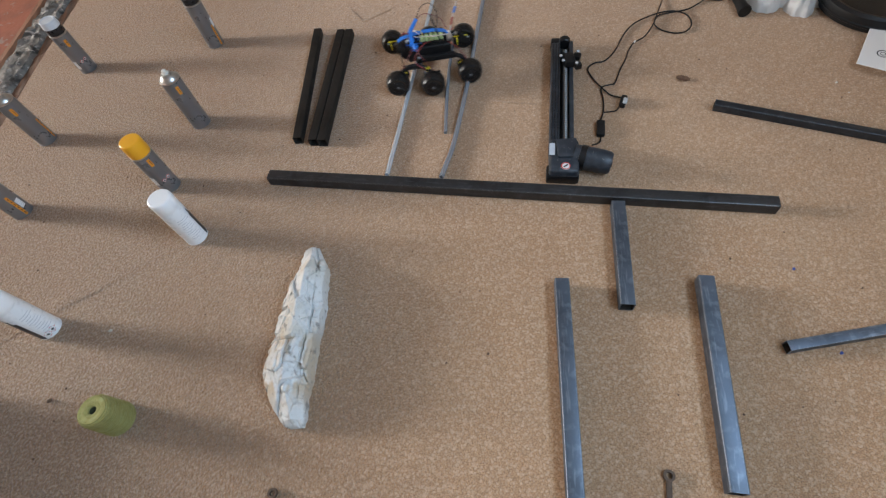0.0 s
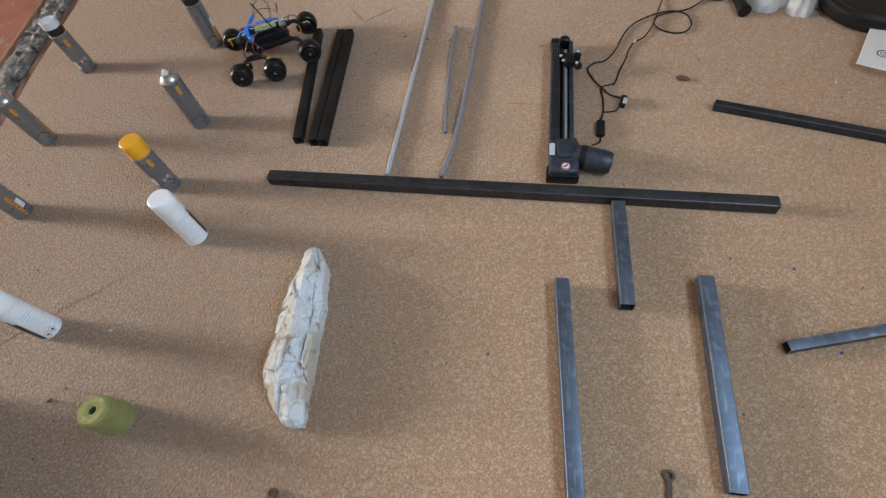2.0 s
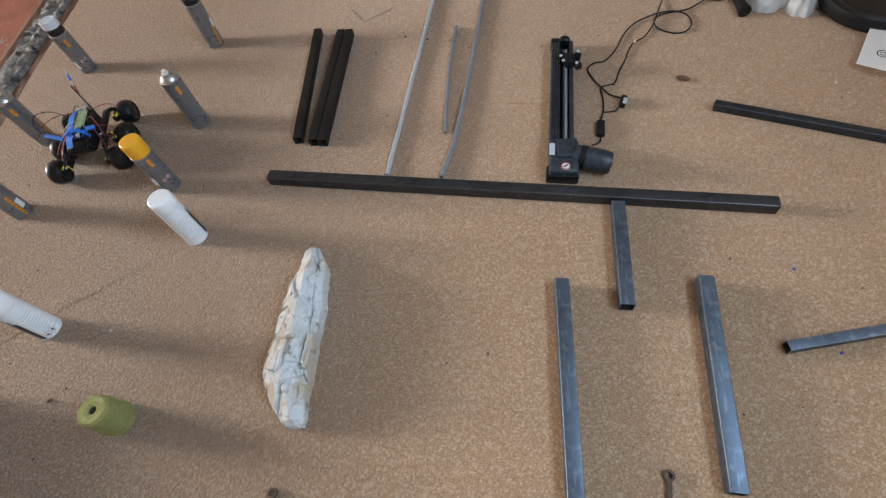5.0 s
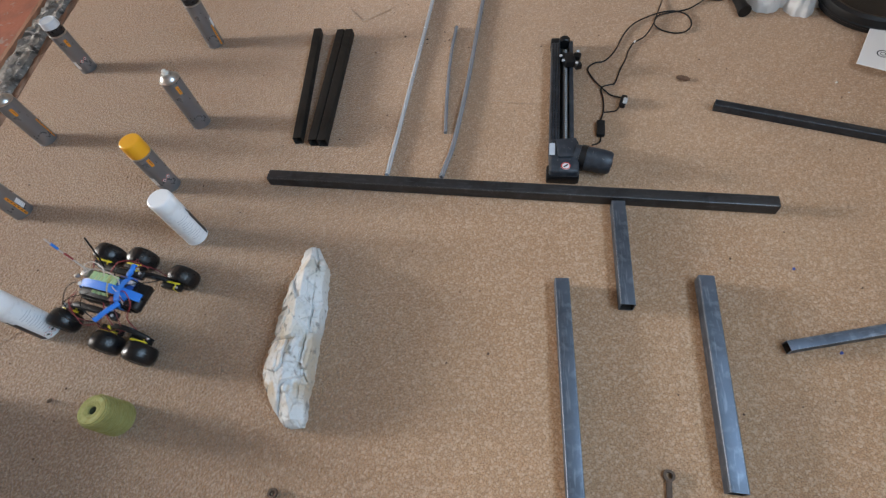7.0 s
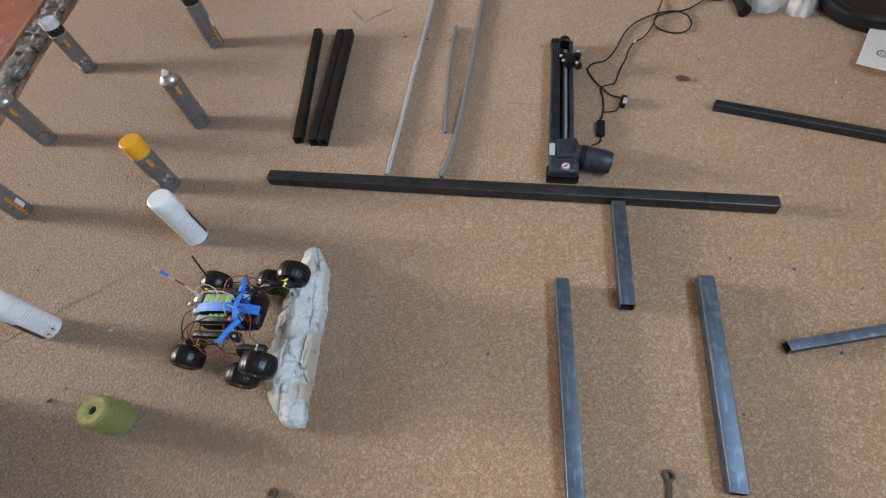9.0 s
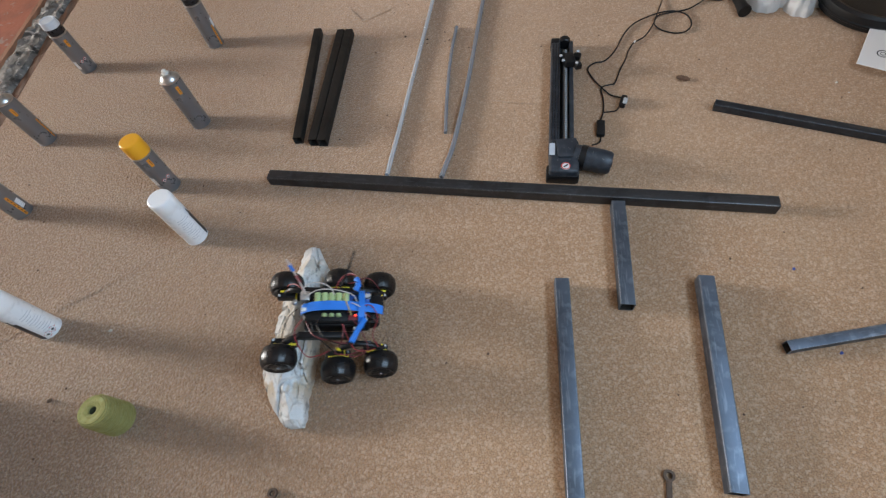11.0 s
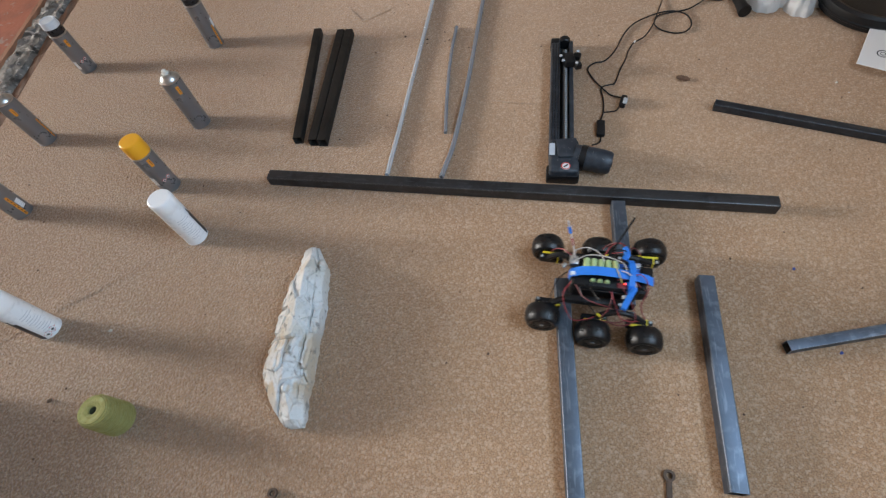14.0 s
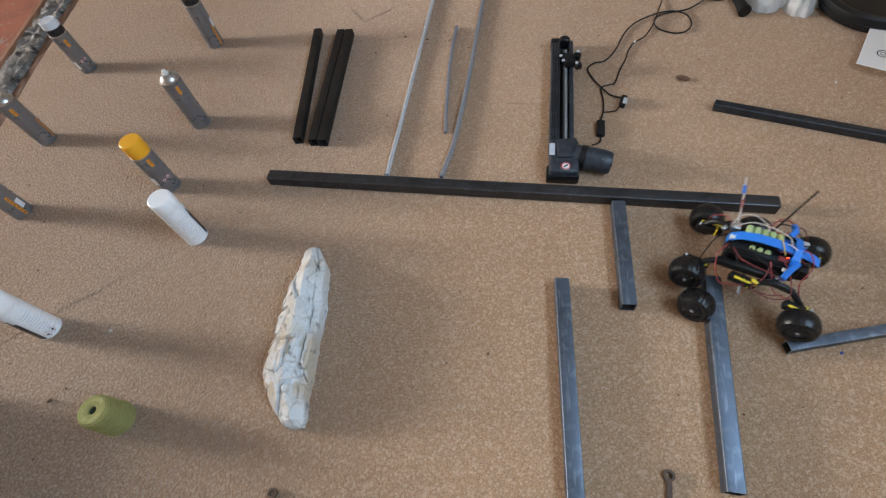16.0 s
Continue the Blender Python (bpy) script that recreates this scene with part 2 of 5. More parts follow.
# Mesh helpers.
def part(name, bm, material, parent=None, label="", smooth=30):
    """Links a bmesh as one mesh object, under a thing or a part."""
    bmesh.ops.recalc_face_normals(bm, faces=bm.faces)
    me = bpy.data.meshes.new(name)
    bm.to_mesh(me)
    bm.free()
    me.materials.append(material)
    if smooth:
        me.shade_smooth()
        me.set_sharp_from_angle(angle=radians(smooth))
    ob = new(name, me)
    if parent is not None:
        ob.parent = parent
    if label:
        tagged(ob, label)
    return ob


def box(sx, sy, sz, m=None, bevel=0.0, segments=2, bm=None):
    """A block with rounded edges, centred on m."""
    b = bmesh.new()
    bmesh.ops.create_cube(b, size=1.0, matrix=Matrix.Diagonal((sx, sy, sz, 1)))
    if bevel:
        bmesh.ops.bevel(b, geom=b.edges[:], offset=bevel, segments=segments, profile=0.5, affect="EDGES")
    return merged(b, m, bm)


def merged(b, m, bm):
    if m is not None:
        bmesh.ops.transform(b, matrix=m, verts=b.verts)
    if bm is None:
        return b
    me = bpy.data.meshes.new("tmp")
    b.to_mesh(me)
    b.free()
    bm.from_mesh(me)
    bpy.data.meshes.remove(me)
    return bm


def lathe(profile, segments=40, m=None, bm=None, closed=False):
    """Turns (radius, height) pairs round the z axis."""
    b = bmesh.new()
    rings = []
    for r, z in profile:
        if r < 1e-6:
            rings.append([b.verts.new((0, 0, z))])
        else:
            rings.append([b.verts.new((r * math.cos(a), r * math.sin(a), z)) for a in (2 * math.pi * k / segments for k in range(segments))])
    pairs = list(zip(rings, rings[1:])) + ([(rings[-1], rings[0])] if closed else [])
    for lo, hi in pairs:
        for k in range(segments):
            j = (k + 1) % segments
            if len(lo) == 1 and len(hi) == 1:
                continue
            if len(lo) == 1:
                b.faces.new((lo[0], hi[k], hi[j]))
            elif len(hi) == 1:
                b.faces.new((lo[k], lo[j], hi[0]))
            else:
                b.faces.new((lo[k], lo[j], hi[j], hi[k]))
    return merged(b, m, bm)


def rounded(w, h, r, n=4):
    """The outline of a rectangle with round corners."""
    pts = []
    for cx, cy, a0 in ((w / 2 - r, h / 2 - r, 0), (-w / 2 + r, h / 2 - r, 90), (-w / 2 + r, -h / 2 + r, 180), (w / 2 - r, -h / 2 + r, 270)):
        for k in range(n + 1):
            a = radians(a0 + 90 * k / n)
            pts.append((cx + r * math.cos(a), cy + r * math.sin(a)))
    return pts


def loft(sections, close_ends=True, m=None, bm=None, ring=False):
    """Skins a row of equal-length closed outlines."""
    b = bmesh.new()
    rows = [[b.verts.new(p) for p in s] for s in sections]
    n = len(rows[0])
    pairs = list(zip(rows, rows[1:])) + ([(rows[-1], rows[0])] if ring else [])
    for lo, hi in pairs:
        for k in range(n):
            j = (k + 1) % n
            b.faces.new((lo[k], lo[j], hi[j], hi[k]))
    if close_ends and not ring:
        b.faces.new(rows[0])
        b.faces.new(rows[-1])
    return merged(b, m, bm)


def smooth_line(points, steps=6):
    """A Catmull-Rom line through the points."""
    pts = [Vector(p) for p in points]
    pts = [pts[0] * 2 - pts[1]] + pts + [pts[-1] * 2 - pts[-2]]
    out = []
    for a, b, c, d in zip(pts, pts[1:], pts[2:], pts[3:]):
        for k in range(steps):
            t = k / steps
            out.append(0.5 * (2 * b + (c - a) * t + (2 * a - 5 * b + 4 * c - d) * t * t + (3 * b - a - 3 * c + d) * t ** 3))
    return out + [pts[-2]]


def hose(points, radius, steps=6, segments=8, bm=None, hollow=0.0, smooth=True):
    """A round wire, cable or rod along a line."""
    line = smooth_line(points, steps) if smooth else [Vector(p) for p in points]
    up = Vector((0.13, 0.21, 0.97)).normalized()
    sections = []
    inner = []
    for k, p in enumerate(line):
        d = (line[min(k + 1, len(line) - 1)] - line[max(k - 1, 0)]).normalized()
        s = d.cross(up)
        if s.length < 0.05:
            s = d.cross(Vector((1, 0, 0)))
        s.normalize()
        u = s.cross(d)
        ring = [(s * math.cos(a), u * math.sin(a)) for a in (2 * math.pi * q / segments for q in range(segments))]
        sections.append([p + (x + y) * radius for x, y in ring])
        inner.append([p + (x + y) * hollow for x, y in ring])
    if hollow:
        return loft(sections + inner[::-1], ring=True, bm=bm)
    return loft(sections, bm=bm)


def along(a, b, z=0.0):
    """A pose at a on the floor whose x axis points to b."""
    return pose(a[0], a[1], z, 0, 0, math.degrees(math.atan2(b[1] - a[1], b[0] - a[0])))


def empty(name, m, label, category, group="", kind=""):
    ob = new(name)
    ob.empty_display_size = 0.03
    ob.matrix_world = m
    return tagged(ob, label, category, group, kind)


# ---- The room ----
CARPET_ANGLE = 81.0


def carpet():
    """Thick pile sheet whose west edge is cut short of the threshold."""
    b = bmesh.new()
    edge = []
    for k in range(61):
        y = -2.4 + k * 6.4 / 60
        x = -1.84 + 0.158 * y + 0.010 * noise.noise((y * 2.1, 0, 0)) + 0.004 * noise.noise((y * 13, 3, 0))
        edge.append((x, y))
    top = [b.verts.new((x, y, 0.0)) for x, y in edge]
    low = [b.verts.new((x - 0.004, y, -0.012)) for x, y in edge]
    mid = [b.verts.new((x - 0.006, y, -0.005)) for x, y in edge]
    far = [b.verts.new((1.75 + 0.35 * y, y, 0.0)) for x, y in edge]
    for k in range(60):
        b.faces.new((top[k], far[k], far[k + 1], top[k + 1]))
        b.faces.new((mid[k], top[k], top[k + 1], mid[k + 1]))
        b.faces.new((low[k], mid[k], mid[k + 1], low[k + 1]))
    ob = part("carpet", b, CARPET, smooth=60)
    tagged(ob, "worn tan cut-pile carpet with a cut edge", "carpet", kind="structure")


carpet()


def crease(a, c, height, width, label):
    """A low puckered line across the pile."""
    a, c = Vector((*a, 0)), Vector((*c, 0))
    d = (c - a).normalized()
    side = Vector((-d.y, d.x, 0))
    rows = []
    for k in range(41):
        p = a.lerp(c, k / 40) + side * 0.004 * noise.noise((k * 0.3, 1, a.x))
        h = height * min(1, (40 - k) / 12, (k + 1) / 6) + 0.0003
        rows.append([p + side * w * width + Vector((0, 0, z)) for w, z in ((-1, -0.002), (-0.5, h * 0.5), (0, h), (0.5, h * 0.4), (0.9, -0.002))])
    ob = part("carpet_seam", loft(rows), CARPET, smooth=70)
    tagged(ob, label, "carpet seam", kind="structure")


def carpet_seam():
    crease((-1.75, 0.536), (-0.70, 0.949), 0.0022, 0.014, "low puckered seam in the tan carpet")
    crease((-0.163, 1.945), (-0.116, 1.839), 0.0028, 0.012, "short pucker in the tan carpet")
    crease((0.264, 1.240), (0.407, 1.178), 0.0016, 0.009, "short pucker in the tan carpet")
    crease((-0.12, 1.845), (0.023, 1.899), 0.0022, 0.014, "short pucker in the tan carpet")


carpet_seam()


def threshold():
    """Old floor beside the carpet: brown gripper board, broken concrete, wooden strip, red floor."""
    sub = part("floor", box(26.0, 18.0, 0.2, pose(-3, 1, -0.125)), RED_FLOOR)
    tagged(sub, "red painted floor beside the carpet", "floor", kind="structure")
    turn = pose(-1.84, 0, 0, 0, 0, CARPET_ANGLE - 90)

    def strip(name, x0, x1, z0, z1, rough, material, label, seed):
        b = bmesh.new()
        nx, ny = max(4, int((x1 - x0) / 0.012)), 260
        rows = []
        for j in range(ny + 1):
            y = -1.5 + j * 5.0 / ny
            row = []
            for i in range(nx + 1):
                u = i / nx
                wob = 0.35 * rough * noise.noise((y * 7, i * 0.7, seed)) if i in (0, nx) else 0.0
                z = z1 + rough * noise.fractal((i * 0.35 + seed, y * 26, seed), 1.0, 2.0, 4)
                if i in (0, nx):
                    z = z0
                row.append(b.verts.new((x0 + u * (x1 - x0) + wob, y, z)))
            rows.append(row)
        for lo, hi in zip(rows, rows[1:]):
            for i in range(nx):
                b.faces.new((lo[i], lo[i + 1], hi[i + 1], hi[i]))
        bmesh.ops.transform(b, matrix=turn, verts=b.verts)
        return tagged(part(name, b, material, smooth=40), label, name.replace("_", " "), kind="structure")

    strip("gripper_board", -0.075, 0.0, -0.024, -0.012, 0.006, BROWN_EDGE, "split brown gripper board along the carpet edge", 1)
    strip("concrete_threshold", -0.20, -0.073, -0.024, -0.004, 0.016, RUBBLE, "broken grey concrete strip with dark chips", 2)
    strip("floor_strip", -0.245, -0.203, -0.024, -0.006, 0.002, OLD_WOOD, "worn reddish wooden floor strip", 3)


threshold()


def wall_with_window(name, m, length, height, win, window_name):
    """A wall 0.2 thick along its y axis, with a hole for a window given by (middle y, middle z, width, height)."""
    y, z, w, h = win
    b = bmesh.new()
    for cy, cz, sy, sz in (((-length / 2 + y - w / 2) / 2, height / 2, y - w / 2 + length / 2, height), ((length / 2 + y + w / 2) / 2, height / 2, length / 2 - y - w / 2, height), (y, (z - h / 2) / 2, w, z - h / 2), (y, (height + z + h / 2) / 2, w, height - z - h / 2)):
        box(0.2, sy, sz, pose(0, cy, cz), bm=b)
    bmesh.ops.transform(b, matrix=m, verts=b.verts)
    tagged(part(name, b, PLASTER, smooth=0), "cream plastered room wall", "wall", kind="structure")
    frame_ob = new(window_name)
    frame_ob.matrix_world = m @ pose(0, y, z)
    tagged(frame_ob, "white painted window with two panes", "window", kind="structure")
    b = bmesh.new()
    for cy, cz, sy, sz in ((-w / 2 + 0.025, 0, 0.05, h), (w / 2 - 0.025, 0, 0.05, h), (0, h / 2 - 0.025, w - 0.1, 0.05), (0, -h / 2 + 0.025, w - 0.1, 0.05)):
        box(0.07, sy, sz, pose(0, cy, cz), 0.004, bm=b)
    part("window_frame", b, FRAME_PAINT, frame_ob)


H = 2.9
wall_with_window("wall_west", ROOM @ pose(WIN_W[0] - 0.1, 0.5, 0), 5.8, H, (WIN_W[1] - 0.5, WIN_W[2], WIN_W[3], WIN_W[4]), "window_1")
wall_with_window("wall_east", ROOM @ pose(WIN_E[0] + 0.1, 0.5, 0), 5.8, H, (WIN_E[1] - 0.5, WIN_E[2], WIN_E[3], WIN_E[4]), "window_2")
tagged(part("wall_north", box(11.98, 0.2, H, ROOM @ pose(-4.21, 3.3, H / 2)), PLASTER, smooth=0), "cream plastered room wall", "wall", kind="structure")
tagged(part("wall_south", box(11.98, 0.2, H, ROOM @ pose(-4.21, -2.3, H / 2)), PLASTER, smooth=0), "cream plastered room wall", "wall", kind="structure")
tagged(part("ceiling", box(12.2, 5.8, 0.15, ROOM @ pose(-4.21, 0.5, H + 0.075)), CEILING_PAINT, smooth=0), "white painted ceiling", "ceiling", kind="structure")

# A plain low block added out of view beside the carpet; its shade falls on the pile.
tagged(part("wall_stub", box(0.30, 0.62, 0.13, ROOM @ pose(-1.594, -0.19, 0.0655), 0.004), PLASTER), "plain low block out of view, added to shade the carpet", "wall", kind="structure")


# ---- Steel on the carpet ----
def square_tube(name, a, b_end, size, wall, material, label, group="", cut=None, tip=0.0):
    """A hollow square tube from a to b_end on the floor."""
    length = math.dist(a, b_end)
    m = along(a, b_end, size / 2 + 0.0015)
    thing = empty(name, m @ pose(0, 0, -size / 2), label, "steel tube", group)
    outer, inner = rounded(size, size, size * 0.09), rounded(size - 2 * wall, size - 2 * wall, size * 0.05)
    lift = pose(0, 0, size / 2)

    def ring(pts, x):
        return [lift @ Vector((x, p, q)) for p, q in pts]
    n = 10
    xs = [length * k / n for k in range(n + 1)]
    part("tube_wall", loft([ring(outer, x) for x in xs], close_ends=False), material, thing)
    part("bore", loft([ring(inner, 0.0), ring(inner, length)], close_ends=False), INSIDE, thing)
    for k, x in enumerate((0.0, length)):
        lip = loft([ring(outer, x), ring(inner, x)], close_ends=False)
        part("cut_end", lip, cut or material, thing)
    return thing


TUBES = [
    # name, start, end, size, wall, material, label
    ("square_tube", (-0.489, 1.097), (0.8926, 0.606), 0.036, 0.003, DARK_STEEL, "long dark steel square tube lying on the carpet", None),
    ("square_tube", (0.4998, 0.7155), (0.4102, 0.4176), 0.036, 0.003, STEEL, "short blue-grey steel square tube butted against the long one", None),
    ("square_tube", (0.2793, 0.524), (0.1327, -0.043), 0.036, 0.003, STEEL, "blue-grey steel square tube with bright rubbed edges", BARE),
    ("square_tube", (0.618, 0.447), (0.4657, -0.0105), 0.037, 0.003, STEEL, "blue-grey mottled steel square tube lying on carpet", None),
    ("square_tube", (0.7155, 0.245), (1.22, 0.2225), 0.025, 0.002, STEEL, "thin blue-grey steel square tube", None),
    ("square_tube", (0.916, 0.999), (1.67, 0.489), 0.026, 0.002, NIGHT_STEEL, "thin blue-black steel square tube", None),
    ("square_tube", (-0.2985, 1.817), (-0.3967, 1.2366), 0.030, 0.002, BLACK_STEEL, "short black steel square tube", None),
    ("square_tube", (-0.2075, 1.778), (-0.346, 1.212), 0.030, 0.002, BLACK_STEEL, "short black steel square tube beside its twin", None),
    ("square_tube", (-0.1755, 1.768), (-0.315, 1.201), 0.030, 0.002, BLACK_STEEL, "short black steel square tube beside its twin", None),
]
tubes = []
for name, a, b_end, size, wall, material, label, cut in TUBES:
    tubes.append(square_tube(name, a, b_end, size, wall, material, label, "steel tubes on the carpet", cut))


def rod(points, radius, material, label, hollow):
    thing = empty("steel_rod", pose(0, 0, 0), label, "steel rod", "steel rods on the carpet")
    part("shaft", hose(points, radius, 8, 14, hollow=hollow), material, thing)
    return thing


rod([(-0.1212, 1.0127, 0.008), (0.03, 1.448, 0.008), (0.177, 1.8783, 0.008), (0.24, 2.07, 0.008)], 0.0075, GALV, "bright galvanised steel rod on the carpet", 0.005)
rod([(0.089, 1.137, 0.0065), (0.114, 1.252, 0.0065), (0.151, 1.404, 0.0065), (0.193, 1.553, 0.0065), (0.234, 1.671, 0.0065)], 0.0062, DULL_ROD, "short slightly bent grey steel rod", 0.0045)
rod([(0.042, 0.956, 0.0085), (0.067, 1.004, 0.0085), (0.097, 1.062, 0.0085), (0.145, 1.179, 0.0085), (0.215, 1.365, 0.0085), (0.289, 1.576, 0.0085), (0.369, 1.802, 0.0085), (0.463, 2.069, 0.0085)], 0.008, DULL_ROD, "long dull grey steel rod bent at one end", 0.006)


# ---- Spray cans and twine ----
def curved_patch(radius, a0, a1, z0, z1, lift=0.0003, n=6):
    """A label printed on a can's side."""
    b = bmesh.new()
    cols = []
    for k in range(n + 1):
        a = radians(a0 + (a1 - a0) * k / n)
        r = radius + lift
        cols.append((b.verts.new((r * math.cos(a), r * math.sin(a), z0)), b.verts.new((r * math.cos(a), r * math.sin(a), z1))))
    for p, q in zip(cols, cols[1:]):
        b.faces.new((p[0], q[0], q[1], p[1]))
    return b


def hazard(radius, a, z, s, thing):
    """Two small diamonds, red-rimmed white with a dark middle."""
    for da, dz in ((-13, 0.0), (15, 0.004)):
        for k, (size, material) in enumerate(((s, PRINT_RED), (s * 0.80, PRINT_WHITE), (s * 0.40, PRINT_DARK))):
            b = bmesh.new()
            r = radius + 0.0005 + 0.0005 * k
            pts = []
            for u, v in ((-1, 0), (0, -1), (1, 0), (0, 1)):
                ang = radians(a + da) + u * size / radius
                pts.append(b.verts.new((r * math.cos(ang), r * math.sin(ang), z + dz + v * size)))
            b.faces.new(pts)
            part("hazard_mark", b, material, thing)


WORDS = {"white": "white aerosol can with white cap and faint print", "yellow": "grey aerosol can with bright yellow cap",
         "black": "grey aerosol can with black cap and pale lid", "open": "grey aerosol can without cap, pale nozzle showing"}


def spray_can(x, y, turn, style, body_h, marks):
    """turn: the way, in degrees, in which the printed front faces. marks: what is printed and where on the side."""
    white = style == "white"
    r = 0.0338 if white else 0.0325
    skin = CAN_WHITE if white else CAN_GREY
    thing = empty("spray_can", pose(x, y, 0.0005, 0, 0, turn), WORDS[style] + ", on carpet", "spray can", "spray cans standing on the carpet")
    part("can_body", lathe([(0, 0.004), (r * 0.8, 0.001), (r - 0.002, 0.0), (r, 0.0025), (r, body_h)], 48), skin, thing)
    if not white:
        part("seam_ring", lathe([(r, body_h - 0.003), (r + 0.0010, body_h - 0.001), (r + 0.0010, body_h + 0.0015), (r - 0.002, body_h + 0.003), (r - 0.003, body_h)], 48), CAN_METAL, thing)
    part("base_ring", lathe([(r - 0.002, 0.0), (r + 0.0006, 0.0005), (r + 0.0006, 0.003), (r - 0.001, 0.004)], 48), skin, thing)
    c = body_h + 0.001
    if style == "open":
        part("dome", lathe([(r - 0.003, body_h), (r - 0.005, body_h + 0.006), (r * 0.62, body_h + 0.014), (r * 0.5, body_h + 0.016), (r * 0.5, body_h + 0.020), (r * 0.42, body_h + 0.021), (r * 0.38, body_h + 0.017), (0.006, body_h + 0.017), (0, body_h + 0.019)], 48), CAN_METAL, thing)
        nz = body_h + 0.017
        part("nozzle", lathe([(0.011, nz), (0.0115, nz + 0.006), (0.008, nz + 0.008), (0.0075, nz + 0.015), (0.006, nz + 0.017), (0, nz + 0.017)], 24), NOZZLE, thing)
    elif style == "black":
        part("cap", lathe([(r - 0.0015, c), (r - 0.001, c + 0.026), (r - 0.002, c + 0.028)], 48), CAP_BLACK, thing)
        part("lid", lathe([(r - 0.0015, c + 0.0275), (r - 0.0008, c + 0.031), (r - 0.003, c + 0.052), (r - 0.006, c + 0.054), (r - 0.010, c + 0.0515), (0, c + 0.052)], 48), CAP_GREY, thing, "pale grey cap lid")
    else:
        top = c + (0.040 if white else 0.052)
        part("cap", lathe([(r - 0.0003, c - 0.0008), (r, c), (r - 0.0004, top - 0.006), (r - 0.0018, top - 0.002), (r - 0.005, top), (0, top + 0.0004)], 48), CAP_WHITE if white else CAP_YELLOW, thing)
    for kind, a, z in marks:
        if kind == "stripe":
            part("print_stripe", curved_patch(r, a - 9, a + 9, z, z + 0.030), PRINT_ORANGE, thing)
            part("print_stripe", curved_patch(r, a + 1, a + 4, z + 0.006, z + 0.024, 0.0008), PRINT_DARK, thing)
        elif kind == "long":
            part("print_stripe", curved_patch(r, a - 7, a + 7, z, z + 0.085), PRINT_ORANGE, thing)
            for k in range(6):
                part("print_line", curved_patch(r, a - 1.5, a + 2.5, z + 0.006 + 0.013 * k, z + 0.014 + 0.013 * k, 0.0008), PRINT_DARK, thing)
        elif kind == "panel":
            part("print_panel", curved_patch(r, a - 15, a + 15, z, z + 0.034), PRINT_WHITE, thing)
            for k in range(5):
                part("print_line", curved_patch(r, a - 12, a + 12, z + 0.004 + 0.0062 * k, z + 0.006 + 0.0062 * k, 0.0008), PRINT_FAINT, thing)
        elif kind == "hazard":
            hazard(r, a, z, 0.0115 if white else 0.0075, thing)
        elif kind == "band":
            part("print_band", curved_patch(r, a - 16, a + 16, 0.004, 0.105), PRINT_DARK, thing)
            part("print_band", curved_patch(r, a - 10, a + 2, 0.105, 0.122), PRINT_DARK, thing)
        elif kind == "text":
            for k in range(11):
                part("print_line", curved_patch(r, a - 26 + 4 * (k % 3), a + 12 + 9 * ((k * 7) % 4), 0.028 + 0.0085 * k, 0.0298 + 0.0085 * k), PRINT_FAINT, thing)
    return thing


CANS = [
    (-1.272, 1.935, -57, "black", 0.165, (("stripe", 2, 0.118), ("hazard", 8, 0.052), ("panel", -58, 0.022))),
    (-0.755, 1.451, -62, "open", 0.196, (("stripe", 4, 0.150),)),
    (-0.732, 1.914, -69, "black", 0.180, (("long", 38, 0.004), ("panel", 62, 0.078))),
    (-1.346, 1.542, -49, "open", 0.189, (("stripe", -12, 0.140), ("long", 52, 0.010))),
    (-0.836, 1.177, -55, "yellow", 0.158, (("stripe", 2, 0.118), ("hazard", 8, 0.055), ("panel", -62, 0.040))),
    (-1.346, 1.204, -42, "black", 0.165, (("panel", 34, 0.030), ("long", 6, 0.006))),
    (-0.727, 0.943, -52, "white", 0.152, (("text", 0, 0), ("band", 66, 0))),
    (-1.134, 0.730, -33, "white", 0.152, (("text", 0, 0), ("band", -64, 0), ("hazard", -12, 0.018))),
]
for can in CANS:
    spray_can(*can)


def twine_spool(x, y):
    thing = empty("twine_spool", pose(x, y, 0.0005), "cone of coarse olive green twine standing on carpet", "twine spool")
    prof = [(0.038, 0.0), (0.0395, 0.003)]
    for k in range(22):
        z = 0.005 + k * 0.0042
        prof.append((0.0405 - 0.0035 * k / 21 + 0.0009 * (k % 2), z))
    prof += [(0.0365, 0.097), (0.032, 0.101), (0.022, 0.102), (0.0105, 0.100), (0.0085, 0.096)]
    part("winding", lathe(prof, 64), TWINE, thing)
    part("hollow_core", lathe([(0.0087, 0.0965), (0.008, 0.05), (0, 0.05)], 24), TWINE_CORE_SHADE, thing, "open core of the winding, shade painted in")
    for k in range(9):
        z = 0.010 + 0.0100 * k
        pts = []
        for q in range(25):
            a = 2 * math.pi * q / 24
            rr = 0.0412 - 0.0035 * z / 0.1
            pts.append((rr * math.cos(a), rr * math.sin(a), z + 0.004 * math.sin(a + k)))
        part("strand", hose(pts, 0.0011, 2, 5), TWINE, thing)


twine_spool(-0.874, 0.422)


# ---- The stone ----
ROCK_AT = (-0.425, 0.305)
ROCK_TURN = 82.6


def rock_edges(u):
    """Left and right edge of the stone's foot at u metres along it."""
    left = -0.018 - 0.076 * min(1.0, max(0.0, u / 0.13)) ** 0.6 + 0.075 * max(0.0, (u - 0.16) / 0.33) ** 1.15
    right = 0.017 + 0.033 * min(1.0, max(0.0, u / 0.30)) - 0.035 * max(0.0, (u - 0.42) / 0.07)
    return left, right


